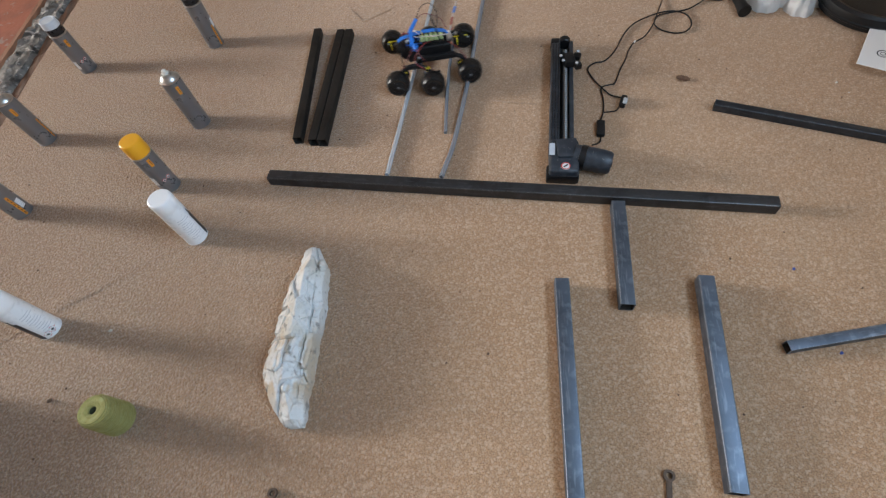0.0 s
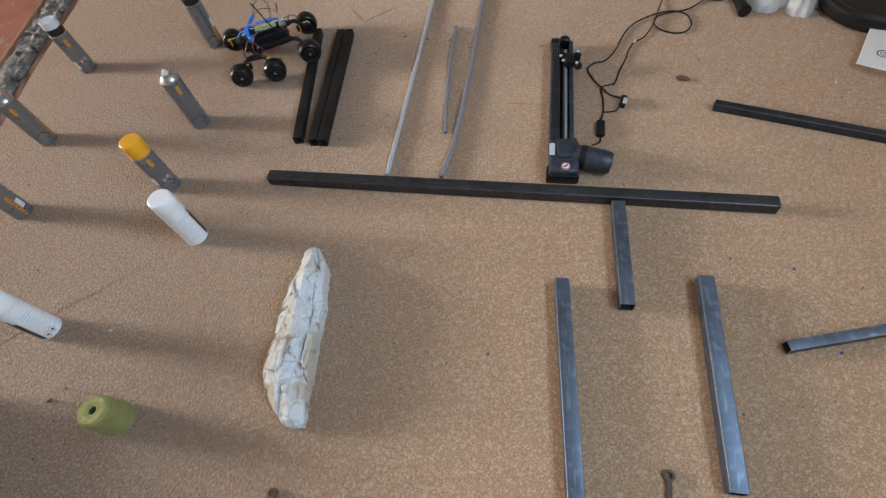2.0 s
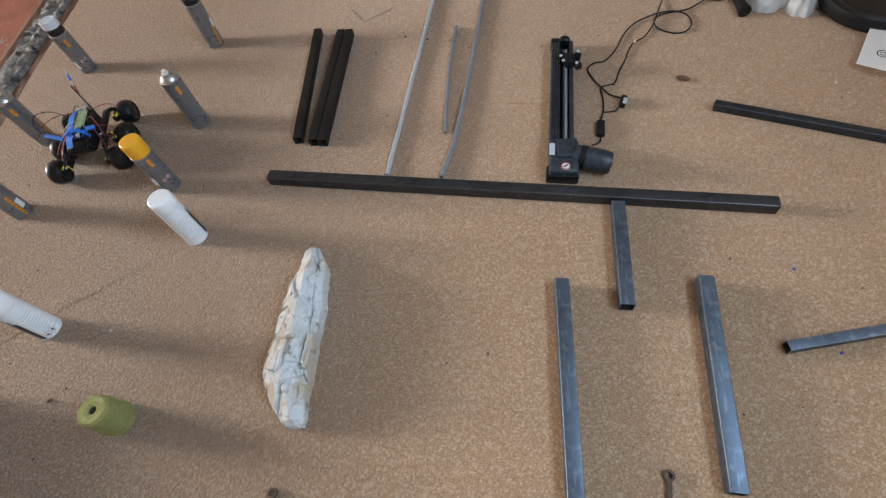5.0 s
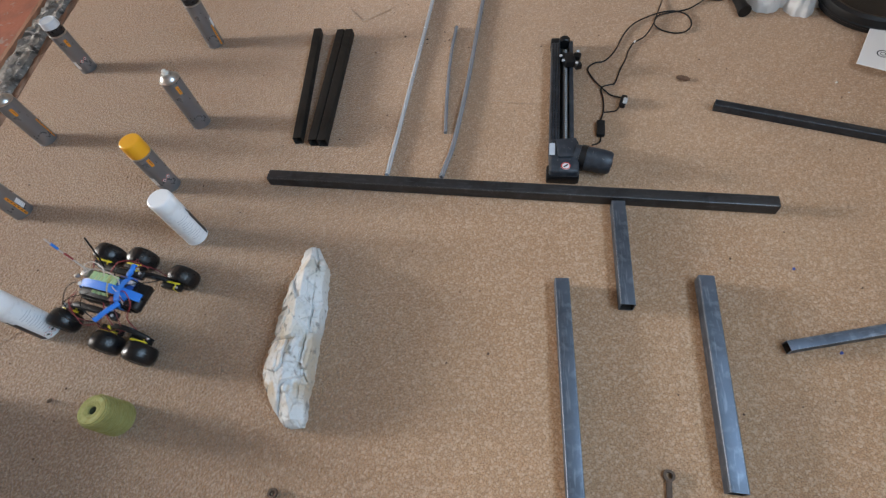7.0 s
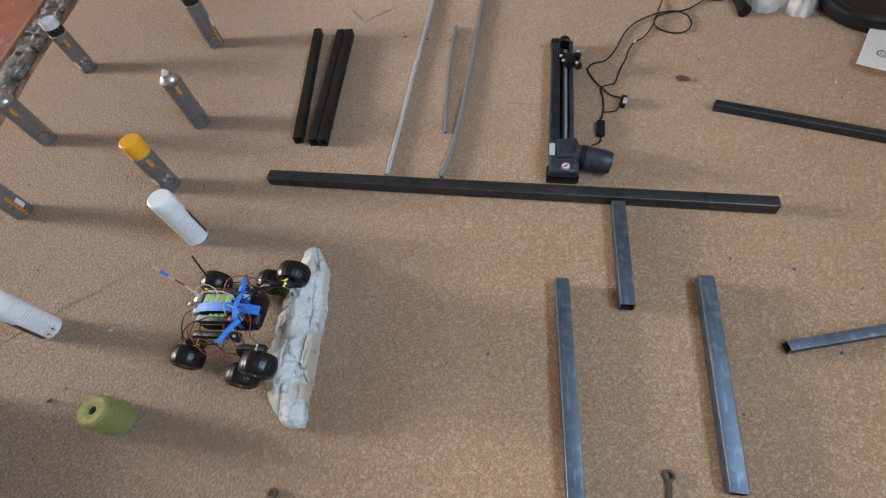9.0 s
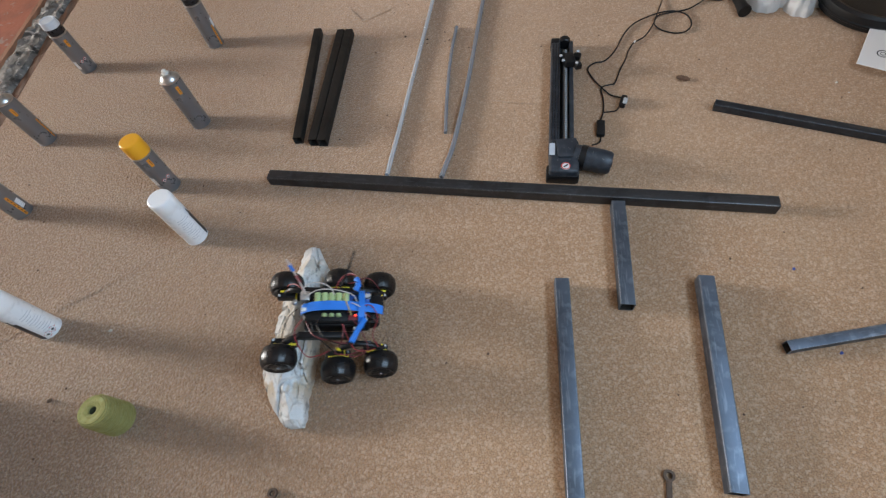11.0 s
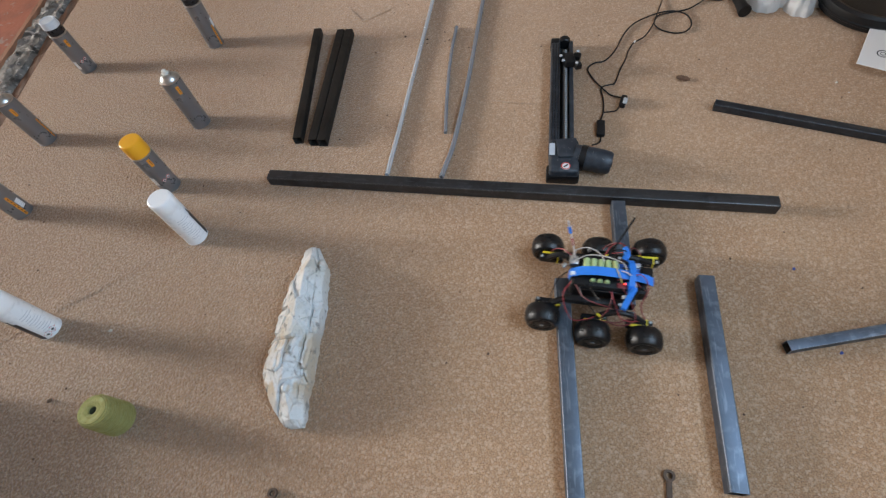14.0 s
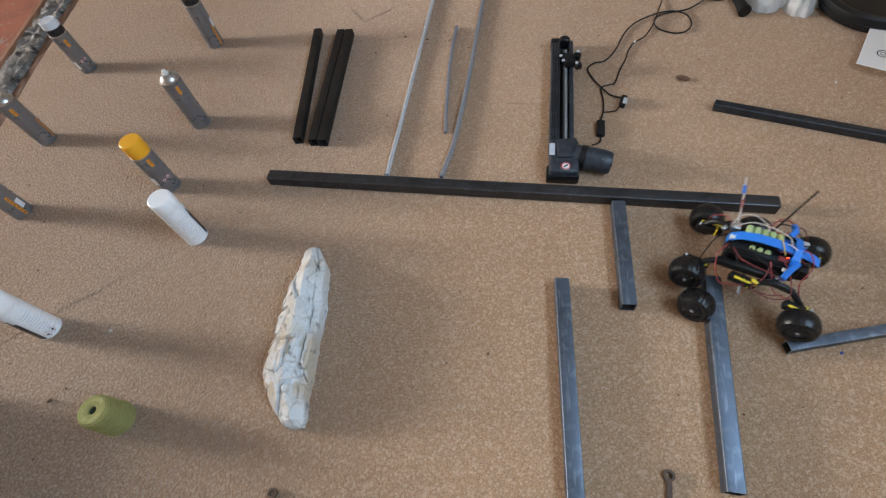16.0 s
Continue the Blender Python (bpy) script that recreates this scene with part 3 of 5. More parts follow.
def rock_height(u, v):
    """Height of the stone's top over the carpet."""
    if not 0.0 <= u <= 0.495:
        return 0.0
    left, right = rock_edges(u)
    if not left <= v <= right:
        return 0.0
    k = (v - left) / (right - left)
    crest = 0.082 * min(1.0, (u + 0.05) / 0.13, (0.56 - u) / 0.17)
    if k > 0.58:
        return crest * (1 - 0.42 * ((k - 0.58) / 0.42) ** 1.3)
    return 0.022 + (crest - 0.022) * (k / 0.58) ** 0.8


def stone():
    b = bmesh.new()
    n_u, n_v = 220, 72
    grid = []
    for i in range(n_u + 1):
        u = 0.495 * i / n_u
        left, right = rock_edges(u)
        row = []
        for j in range(n_v + 1):
            k = j / n_v
            v = left + k * (right - left)
            wob = 0.006 * noise.noise((u * 22, k * 2, 3)) + 0.003 * noise.noise((u * 70, k * 3, 8))
            z = rock_height(u, v)
            for su, sv, drop, lean, salt in ((10, 14, 0.011, 0.50, 0.7), (24, 27, 0.003, 0.38, 4.1)):
                bend = 0.12 * noise.noise((u * 15, v * 15, salt))
                dists, cells = noise.voronoi((u * su + bend, v * sv - u * 1.5 + bend, salt))
                tilt = noise.cell_vector(cells[0] * 3.7)
                du, dv = u - cells[0].x / su, v - (cells[0].y + u * 1.5) / sv
                z += drop * (tilt.x - 0.5) + lean * ((tilt.y - 0.5) * dv + 0.6 * (tilt.z - 0.5) * du) - 0.0022 * max(0.0, 1 - (dists[1] - dists[0]) * 9)
            if k < 0.66:
                z -= 0.011 * max(0.0, 1 - abs(u - 0.205 - 0.010 * noise.noise((v * 25, 2, 1))) / 0.006)
            z -= 0.010 * max(0.0, 1 - abs(k - 0.80 - 0.04 * noise.noise((u * 12, 5, 2))) / 0.05) * min(1.0, max(0.0, 4 * noise.noise((u * 9, 1, 7)) + 0.8))
            z += 0.0028 * noise.fractal((u * 40, v * 36, 1.3), 0.8, 2.1, 5)
            z += 0.010 * max(0.0, noise.noise((u * 9 + 5, v * 13, 4.4)))
            if 0.06 < u < 0.30 and k > 0.83:
                gap = max(0.0, min(1.0, 3 * noise.noise((u * 14, 3, 6)) + 0.4))
                z = z * (1 - 0.2 * gap) if k < 0.875 else (1 - 0.5 * gap) * z + 0.5 * gap * 0.85 * rock_height(u, left + 0.7 * (right - left))
            end = min(1.0, i / 6, (n_u - i) / 4)
            z = max(0.014, z) * (0.55 + 0.45 * end)
            row.append((u, -v - wob * (1 if j in (0, n_v) else 0.5), z))
        grid.append(row)
    verts = [[b.verts.new(p) for p in row] for row in grid]
    rim = []
    for i in range(n_u + 1):
        rim.append(verts[i][0])
    for j in range(1, n_v + 1):
        rim.append(verts[n_u][j])
    for i in range(n_u - 1, -1, -1):
        rim.append(verts[i][n_v])
    for j in range(n_v - 1, 0, -1):
        rim.append(verts[0][j])
    for lo, hi in zip(verts, verts[1:]):
        for j in range(n_v):
            b.faces.new((lo[j], lo[j + 1], hi[j + 1], hi[j]))
    foot = [b.verts.new((p.co.x, p.co.y * 0.97, 0.0)) for p in rim]
    for k in range(len(rim)):
        q = (k + 1) % len(rim)
        b.faces.new((rim[q], rim[k], foot[k], foot[q]))
    b.faces.new(foot)
    ob = part("stone", b, ROCK, smooth=24)
    ob.matrix_world = pose(ROCK_AT[0], ROCK_AT[1], 0.0005, 0, 0, ROCK_TURN)
    tagged(ob, "long jagged slab of pale limestone with ochre stains", "stone")


stone()


# ---- Motor slide and its cable ----
def motor_slide():
    """A screw-driven slide: two rails, a threaded shaft, a clamp, a gearbox with a motor at its side."""
    foot, top = (0.388, 0.868), (0.567, 1.42)
    length = math.dist(foot, top)
    thing = empty("motor_slide", along(foot, top), "black motor-driven screw slide with gearbox, lying on carpet", "motor slide")
    # x runs from the gearbox to the far end, y to the left of it.
    part("base_rail", box(length - 0.05, 0.030, 0.040, pose(length / 2 + 0.03, 0.022, 0.021), 0.004), NAVY_PLASTIC, thing)
    b = bmesh.new()
    for k in range(3):
        box(length - 0.11, 0.0025, 0.003, pose(length / 2 + 0.03, 0.012 + 0.009 * k, 0.0425), 0.0008, 1, b)
    part("rail_rib", b, BLACK_PLASTIC, thing)
    part("side_rail", box(length - 0.05, 0.014, 0.034, pose(length / 2 + 0.03, -0.030, 0.018), 0.003), NAVY_PLASTIC, thing)
    part("slot_floor", box(length - 0.06, 0.030, 0.006, pose(length / 2 + 0.03, -0.006, 0.006), 0.001), INSIDE, thing)
    b = bmesh.new()
    turns = 48
    pitch = (length - 0.12) / turns
    prof = []
    for k in range(turns):
        prof += [(0.0066, k * pitch), (0.0092, k * pitch + pitch * 0.45)]
    lathe(prof, 14, pose(0.075, -0.010, 0.030, 0, 90, 0), b)
    part("threaded_shaft", b, SCREW, thing, "grey threaded steel shaft")
    part("end_cap", lathe([(0, -0.012), (0.017, -0.012), (0.021, -0.008), (0.021, 0.010), (0.015, 0.014), (0, 0.014)], 28, pose(length + 0.004, -0.008, 0.026, 0, 90, 0)), BLACK_PLASTIC, thing)
    part("end_plate", box(0.03, 0.03, 0.042, pose(length - 0.004, 0.024, 0.0215), 0.006), BLACK_PLASTIC, thing)
    # Sliding clamp near the far end.
    clamp = part("clamp", box(0.05, 0.036, 0.030, pose(length * 0.80, -0.022, 0.046, 0, 0, 12), 0.006), BLACK_PLASTIC, thing)
    part("clamp_jaw", box(0.026, 0.022, 0.022, pose(length * 0.765, -0.050, 0.042, 0, 0, 25), 0.005), BLACK_PLASTIC, clamp)
    part("clamp_jaw", box(0.024, 0.026, 0.02, pose(length * 0.835, -0.048, 0.044, 0, 0, -20), 0.005), BLACK_PLASTIC, clamp)
    for k, (dx, dy) in enumerate(((0.81, 0.006), (0.755, -0.046), (0.85, -0.050), (0.775, -0.002))):
        part("bolt_head", lathe([(0.0055, 0), (0.0055, 0.003), (0.004, 0.004), (0, 0.004)], 12, pose(length * dx, dy, 0.0585 - 0.003 * (k % 2))), GALV, clamp, "bright bolt head")
    # Gearbox and motor.
    gear = part("gearbox", box(0.125, 0.085, 0.056, pose(0.035, -0.006, 0.029), 0.010, 3), NAVY_PLASTIC, thing)
    part("gearbox_lid", box(0.070, 0.060, 0.008, pose(0.058, -0.014, 0.060, 0, 0, 6), 0.003), NAVY_PLASTIC, gear)
    part("front_block", box(0.045, 0.094, 0.034, pose(-0.008, -0.004, 0.018), 0.006), BLACK_PLASTIC, gear)
    part("rating_label", box(0.045, 0.016, 0.001, pose(0.055, 0.029, 0.0573)), PRINT_FAINT, gear, "pale rating label")
    part("warning_sticker", lathe([(0, 0.0012), (0.013, 0.0012), (0.0132, 0)], 28, pose(-0.009, -0.010, 0.0572)), PRINT_WHITE, gear, "round white sticker with red rim")
    part("sticker_rim", lathe([(0.0105, 0.0016), (0.013, 0.0016), (0.0132, 0.0013), (0.0103, 0.0013)], 28, pose(-0.009, -0.010, 0.0572), closed=True), PRINT_RED, gear)
    part("sticker_mark", box(0.004, 0.014, 0.001, pose(-0.009, -0.010, 0.0589, 0, 0, 40)), PRINT_DARK, gear)
    motor_m = pose(0.048, -0.036, 0.037, 0, 0, -14) @ pose(0, 0, 0, 90, 0, 0)
    part("motor", lathe([(0, 0), (0.034, 0), (0.035, 0.004), (0.035, 0.080), (0.033, 0.100), (0.028, 0.108), (0, 0.110)], 40, motor_m), NAVY_PLASTIC, thing)
    part("motor_collar", lathe([(0.0345, 0.016), (0.037, 0.017), (0.037, 0.034), (0.0345, 0.035)], 40, motor_m), BLACK_PLASTIC, thing)
    for k in range(5):
        a = radians(40 + 22 * k)
        part("collar_slot", box(0.004, 0.0025, 0.010, motor_m @ pose(0.0367 * math.cos(a), -0.0367 * math.sin(a), 0.0255, 0, 0, -math.degrees(a)), 0.0006, 1), DULL_ROD, thing)
    part("vent", box(0.010, 0.010, 0.002, motor_m @ pose(-0.012, 0.010, 0.1092), 0.002), INSIDE, thing)


motor_slide()


def cable():
    thing = empty("power_cable", pose(0, 0, 0), "thin black cable with inline switch and plug, looped on carpet", "power cable")
    lead = [(0.504, 0.934, 0.03), (0.53, 0.951, 0.012), (0.543, 0.963, 0.006), (0.55, 0.978, 0.006)]
    part("lead", hose(lead, 0.0024, 6, 7), BLACK_PLASTIC, thing)
    part("inline_switch", box(0.062, 0.025, 0.015, along((0.5489, 0.9761), (0.5745, 1.0465), 0.0085) @ pose(0.036, 0, 0), 0.004), BLACK_PLASTIC, thing)
    up = [(0.576, 1.048, 0.006), (0.6, 1.088, 0.004), (0.616, 1.137, 0.004), (0.628, 1.187, 0.004), (0.661, 1.193, 0.004), (0.678, 1.196, 0.004), (0.715, 1.249, 0.004), (0.754, 1.297, 0.004), (0.779, 1.335, 0.004), (0.812, 1.369, 0.004), (0.858, 1.389, 0.004), (0.909, 1.439, 0.004), (0.945, 1.488, 0.009), (1.0, 1.568, 0.004), (1.04, 1.629, 0.004)]
    part("cord", hose(up, 0.0024, 6, 7), BLACK_PLASTIC, thing)
    side = [(0.596, 1.077, 0.005), (0.613, 1.074, 0.005), (0.633, 1.07, 0.008), (0.65, 1.084, 0.01)]
    part("cord", hose(side, 0.0022, 6, 7), BLACK_PLASTIC, thing)
    loop = [(0.666, 1.119, 0.01), (0.643, 1.145, 0.006), (0.627, 1.185, 0.008), (0.617, 1.243, 0.004), (0.618, 1.29, 0.004), (0.649, 1.311, 0.004), (0.685, 1.311, 0.004), (0.736, 1.35, 0.004), (0.8, 1.427, 0.004), (0.861, 1.474, 0.004), (0.943, 1.494, 0.006), (1.006, 1.492, 0.004), (1.042, 1.456, 0.004), (1.036, 1.403, 0.004), (1.003, 1.371, 0.004), (0.963, 1.372, 0.004), (0.926, 1.405, 0.004), (0.914, 1.44, 0.009), (0.944, 1.476, 0.01), (0.995, 1.48, 0.009), (1.062, 1.485, 0.004), (1.134, 1.516, 0.004), (1.21, 1.563, 0.004)]
    part("cord", hose(loop, 0.0026, 6, 7), BLACK_PLASTIC, thing)
    m = along((0.6536, 1.0772), (0.6842, 1.1272), 0.0105)
    part("plug", box(0.048, 0.020, 0.018, m @ pose(0.026, 0, 0), 0.005), BLACK_PLASTIC, thing)
    part("plug_shell", box(0.026, 0.014, 0.005, m @ pose(0.020, -0.006, 0.010), 0.002), GALV, thing, "bright metal plug shell")
    part("tape_bit", hose([(0.8113, 1.3687, 0.005), (0.8201, 1.3755, 0.005)], 0.0032, 2, 7), WHITE_PLASTIC, thing)


cable()


# ---- Loose things by the far edge ----
def black_grip():
    thing = empty("soldering_iron", along((1.2113, 1.3814), (1.2399, 1.5415)), "black plastic tool grip with a coiled dark cord", "tool")
    part("grip", lathe([(0, 0), (0.021, 0.0), (0.022, 0.004), (0.018, 0.03), (0.016, 0.10), (0.019, 0.16), (0, 0.165)], 24, pose(0, 0, 0.022, 0, 90, 0)), BLACK_PLASTIC, thing)
    inv = thing.matrix_world.inverted()
    coil = []
    for k in range(26):
        a = k * 0.85
        coil.append(inv @ Vector((1.200 + 0.045 * math.cos(a) - 0.001 * k, 1.518 + 0.030 * math.sin(a), 0.004 + 0.0006 * k)))
    part("cord", hose(coil, 0.0018, 3, 6), BLACK_PLASTIC, thing)


black_grip()


def white_cloth():
    """A crumpled rag: one sheet thrown into soft lumps and folds."""
    lumps = ((-0.075, -0.035, 0.052, 0.040), (0.035, -0.060, 0.048, 0.044), (-0.02, 0.01, 0.065, 0.05), (0.09, 0.0, 0.055, 0.042), (-0.12, 0.04, 0.055, 0.035), (0.03, 0.075, 0.07, 0.05), (-0.06, 0.09, 0.06, 0.045))
    b = bmesh.new()
    n = 110
    rows = []
    for i in range(n + 1):
        row = []
        for j in range(n + 1):
            x, y = -0.20 + 0.37 * i / n, -0.14 + 0.32 * j / n
            wx = x + 0.012 * noise.noise((x * 30, y * 30, 1))
            wy = y + 0.012 * noise.noise((x * 30, y * 30, 9))
            z = 0.0
            for lx, ly, r, h in lumps:
                q = 1 - ((wx - lx) ** 2 + (wy - ly) ** 2) / (r * r)
                if q > 0:
                    z = max(z, h * math.sqrt(q))
            if z > 0:
                z += 0.010 * abs(noise.noise((x * 48, y * 30, 3))) * min(1, z / 0.02) + 0.004 * noise.noise((x * 110, y * 90, 5)) * min(1, z / 0.02)
            row.append(b.verts.new((x, y, z)))
        rows.append(row)
    for lo, hi in zip(rows, rows[1:]):
        for j in range(n):
            quad = (lo[j], lo[j + 1], hi[j + 1], hi[j])
            if max(v.co.z for v in quad) > 0.0005:
                b.faces.new(quad)
    bmesh.ops.delete(b, geom=[v for v in b.verts if not v.link_faces], context="VERTS")
    ob = part("cloth", b, CLOTH, smooth=70)
    ob.matrix_world = pose(1.392, 1.432, 0.001, 0, 0, -21)
    tagged(ob, "crumpled off-white cotton rag on the carpet", "cloth")


white_cloth()


def round_base():
    """A heavy round base: thick disc with a raised rim, a shallow top and a pale hub."""
    thing = empty("round_base", pose(1.632, 1.300, 0.0005), "black round plastic base with low rim on carpet", "round base")
    part("disc", lathe([(0, 0), (0.165, 0), (0.178, 0.008), (0.182, 0.030), (0.178, 0.052), (0.168, 0.060), (0.158, 0.058), (0.150, 0.052), (0.06, 0.056), (0, 0.056)], 72), BLACK_PLASTIC, thing)
    part("rim_ring", lathe([(0.1825, 0.022), (0.185, 0.024), (0.185, 0.030), (0.1825, 0.032)], 72), BLACK_PLASTIC, thing)
    part("hub", lathe([(0, 0.056), (0.035, 0.0565), (0.034, 0.066), (0.020, 0.07), (0.018, 0.062), (0, 0.062)], 36), BLACK_PLASTIC, thing)
    part("hub_disc", lathe([(0, 0.0665), (0.014, 0.0665), (0.015, 0.0625)], 24), GALV, thing)


round_base()


def card_box():
    """A flat white carton with a printed ring on its lid."""
    m = along((1.377, 1.028), (1.433, 0.973))
    thing = empty("carton", m, "flat white card carton with a printed ring", "carton")
    part("lid", box(0.34, 0.30, 0.003, pose(0.17, 0.15, 0.0285), 0.0008, 1), CARD, thing)
    part("tray", box(0.270, 0.230, 0.026, pose(0.185, 0.165, 0.0135), 0.0015), CARD, thing)
    part("printed_ring", lathe([(0.014, 0.0304), (0.0175, 0.0304), (0.0175, 0.0301), (0.014, 0.0301)], 32, pose(0.057, 0.075, 0), closed=True), PRINT_DARK, thing)
    part("printed_ring", lathe([(0.006, 0.0304), (0.008, 0.0304), (0.008, 0.0301), (0.006, 0.0301)], 24, pose(0.057, 0.075, 0), closed=True), PRINT_DARK, thing)


card_box()


def spanner(at, to, label, ring):
    thing = empty("spanner", along(at, to), label, "spanner")
    b = bmesh.new()
    lathe([(ring * 0.55, 0.001), (ring, 0.001), (ring * 1.06, 0.005), (ring, 0.010), (ring * 0.55, 0.010)], 28, bm=b, closed=True)
    part("ring_end", b, RUST, thing)
    part("shank", box(0.15, 0.012, 0.006, pose(0.075 + ring * 0.9, 0, 0.0055), 0.002), RUST, thing)


spanner((0.3567, 0.0465), (0.3185, -0.045), "rusty brown ring spanner lying on carpet", 0.0115)
spanner((-0.4848, 0.1775), (-0.492, 0.05), "dark rusty ring spanner lying on carpet", 0.0105)


def dry_leaf():
    b = bmesh.new()
    n = 14
    rows = []
    for i in range(n + 1):
        u = i / n
        w = 0.0135 * math.sin(math.pi * min(1, u * 0.9 + 0.08)) ** 0.7
        rows.append([b.verts.new((u * 0.044 - 0.022, w * k, 0.003 + 0.004 * abs(k) + 0.003 * noise.noise((u * 5, k, 1)))) for k in (-1, -0.5, 0, 0.5, 1)])
    for lo, hi in zip(rows, rows[1:]):
        for k in range(4):
            b.faces.new((lo[k], lo[k + 1], hi[k + 1], hi[k]))
    ob = part("dry_leaf", b, LEAF, smooth=60)
    ob.matrix_world = pose(0.8876, 1.1461, 0.0005, 0, 0, -38)
    tagged(ob, "curled dry brown leaf on the carpet", "leaf")


dry_leaf()


def crumbs():
    """Dirt specks scattered on the pile, far too many to count."""
    rnd = random.Random(7)
    for name, material, count, size, label in (("dirt_crumbs", CRUMB, 170, 0.0026, "scattered dark dirt crumbs on carpet"), ("pale_crumbs", CRUMB_PALE, 45, 0.0016, "scattered pale crumbs on carpet")):
        b = bmesh.new()
        for _ in range(count):
            x, y = rnd.uniform(-1.4, 1.5), rnd.uniform(0.0, 2.4)
            if rnd.random() < 0.35:
                x, y = rnd.gauss(0.1, 0.35), rnd.gauss(1.5, 0.3)
            s = size * rnd.uniform(0.4, 1.5)
            bmesh.ops.create_icosphere(b, subdivisions=1, radius=s, matrix=pose(x, y, s * 0.4, 0, 0, rnd.uniform(0, 180)) @ Matrix.Diagonal((1, rnd.uniform(0.4, 1), 0.6, 1)))
        tagged(part(name, b, material), label, "crumbs", kind="stuff")


crumbs()


def bit(x, y, s, material, label):
    b = bmesh.new()
    bmesh.ops.create_icosphere(b, subdivisions=2, radius=s, matrix=Matrix.Diagonal((1, 0.7, 0.6, 1)))
    for v in b.verts:
        v.co *= 1 + 0.3 * noise.noise(v.co * 300)
    ob = part("carpet_bit", b, material)
    ob.matrix_world = pose(x, y, s * 0.5, 0, 0, 30)
    tagged(ob, label, "bit")


bit(0.053, 0.384, 0.004, CRUMB, "dark brown crumb on the carpet")
bit(-0.052, 0.384, 0.003, CRUMB, "dark brown crumb on the carpet")
bit(0.845, 0.4285, 0.005, BLUE_BIT, "small blue plastic bit on the carpet")
bit(0.829, 0.210, 0.005, BLUE_BIT, "small blue plastic bit on the carpet")
bit(1.308, 0.993, 0.0045, CRUMB_PALE, "pale crumb on the carpet")
bit(1.316, 0.943, 0.003, CRUMB_PALE, "pale crumb on the carpet")
# A lump in crumb brown stands for a small elongated leaf.
bit(-1.077, 0.511, 0.007, CRUMB, "small brown leaf scrap on the carpet")
bit(-0.947, 0.678, 0.006, CRUMB_PALE, "pale crumb on the carpet")
bit(0.035, 1.686, 0.005, CRUMB, "dark brown crumb on the carpet")
bit(0.114, 1.640, 0.005, CRUMB, "dark brown crumb on the carpet")


# ---- The six-wheeled robot ----
WHEEL_R, WHEEL_W = 0.0415, 0.048
WHEEL_SPOTS = [  # forward, left
    (0.115, 0.104), (0.005, 0.114), (-0.118, 0.098), (0.115, -0.106), (0.005, -0.116), (-0.118, -0.100)]


def tyre_mesh():
    """A fat rounded tyre with cross grooves, its axle along y."""
    seg, b = 72, bmesh.new()
    prof = [(0.55, -0.44), (0.74, -0.50), (0.87, -0.44), (0.945, -0.32), (0.985, -0.17), (1.0, 0.0), (0.985, 0.17), (0.945, 0.32), (0.87, 0.44), (0.74, 0.50), (0.55, 0.44)]
    rings = []
    for k in range(seg):
        a = 2 * math.pi * k / seg
        groove = 0.974 if k % 4 == 0 else 1.0
        ring = []
        for r, y in prof:
            rr = r * WHEEL_R * (groove if r > 0.85 else 1.0)
            ring.append((rr * math.cos(a), y * WHEEL_W, rr * math.sin(a)))
        rings.append([b.verts.new(p) for p in ring])
    for k in range(seg):
        lo, hi = rings[k], rings[(k + 1) % seg]
        for i in range(len(prof) - 1):
            b.faces.new((lo[i], hi[i], hi[i + 1], lo[i + 1]))
    return b


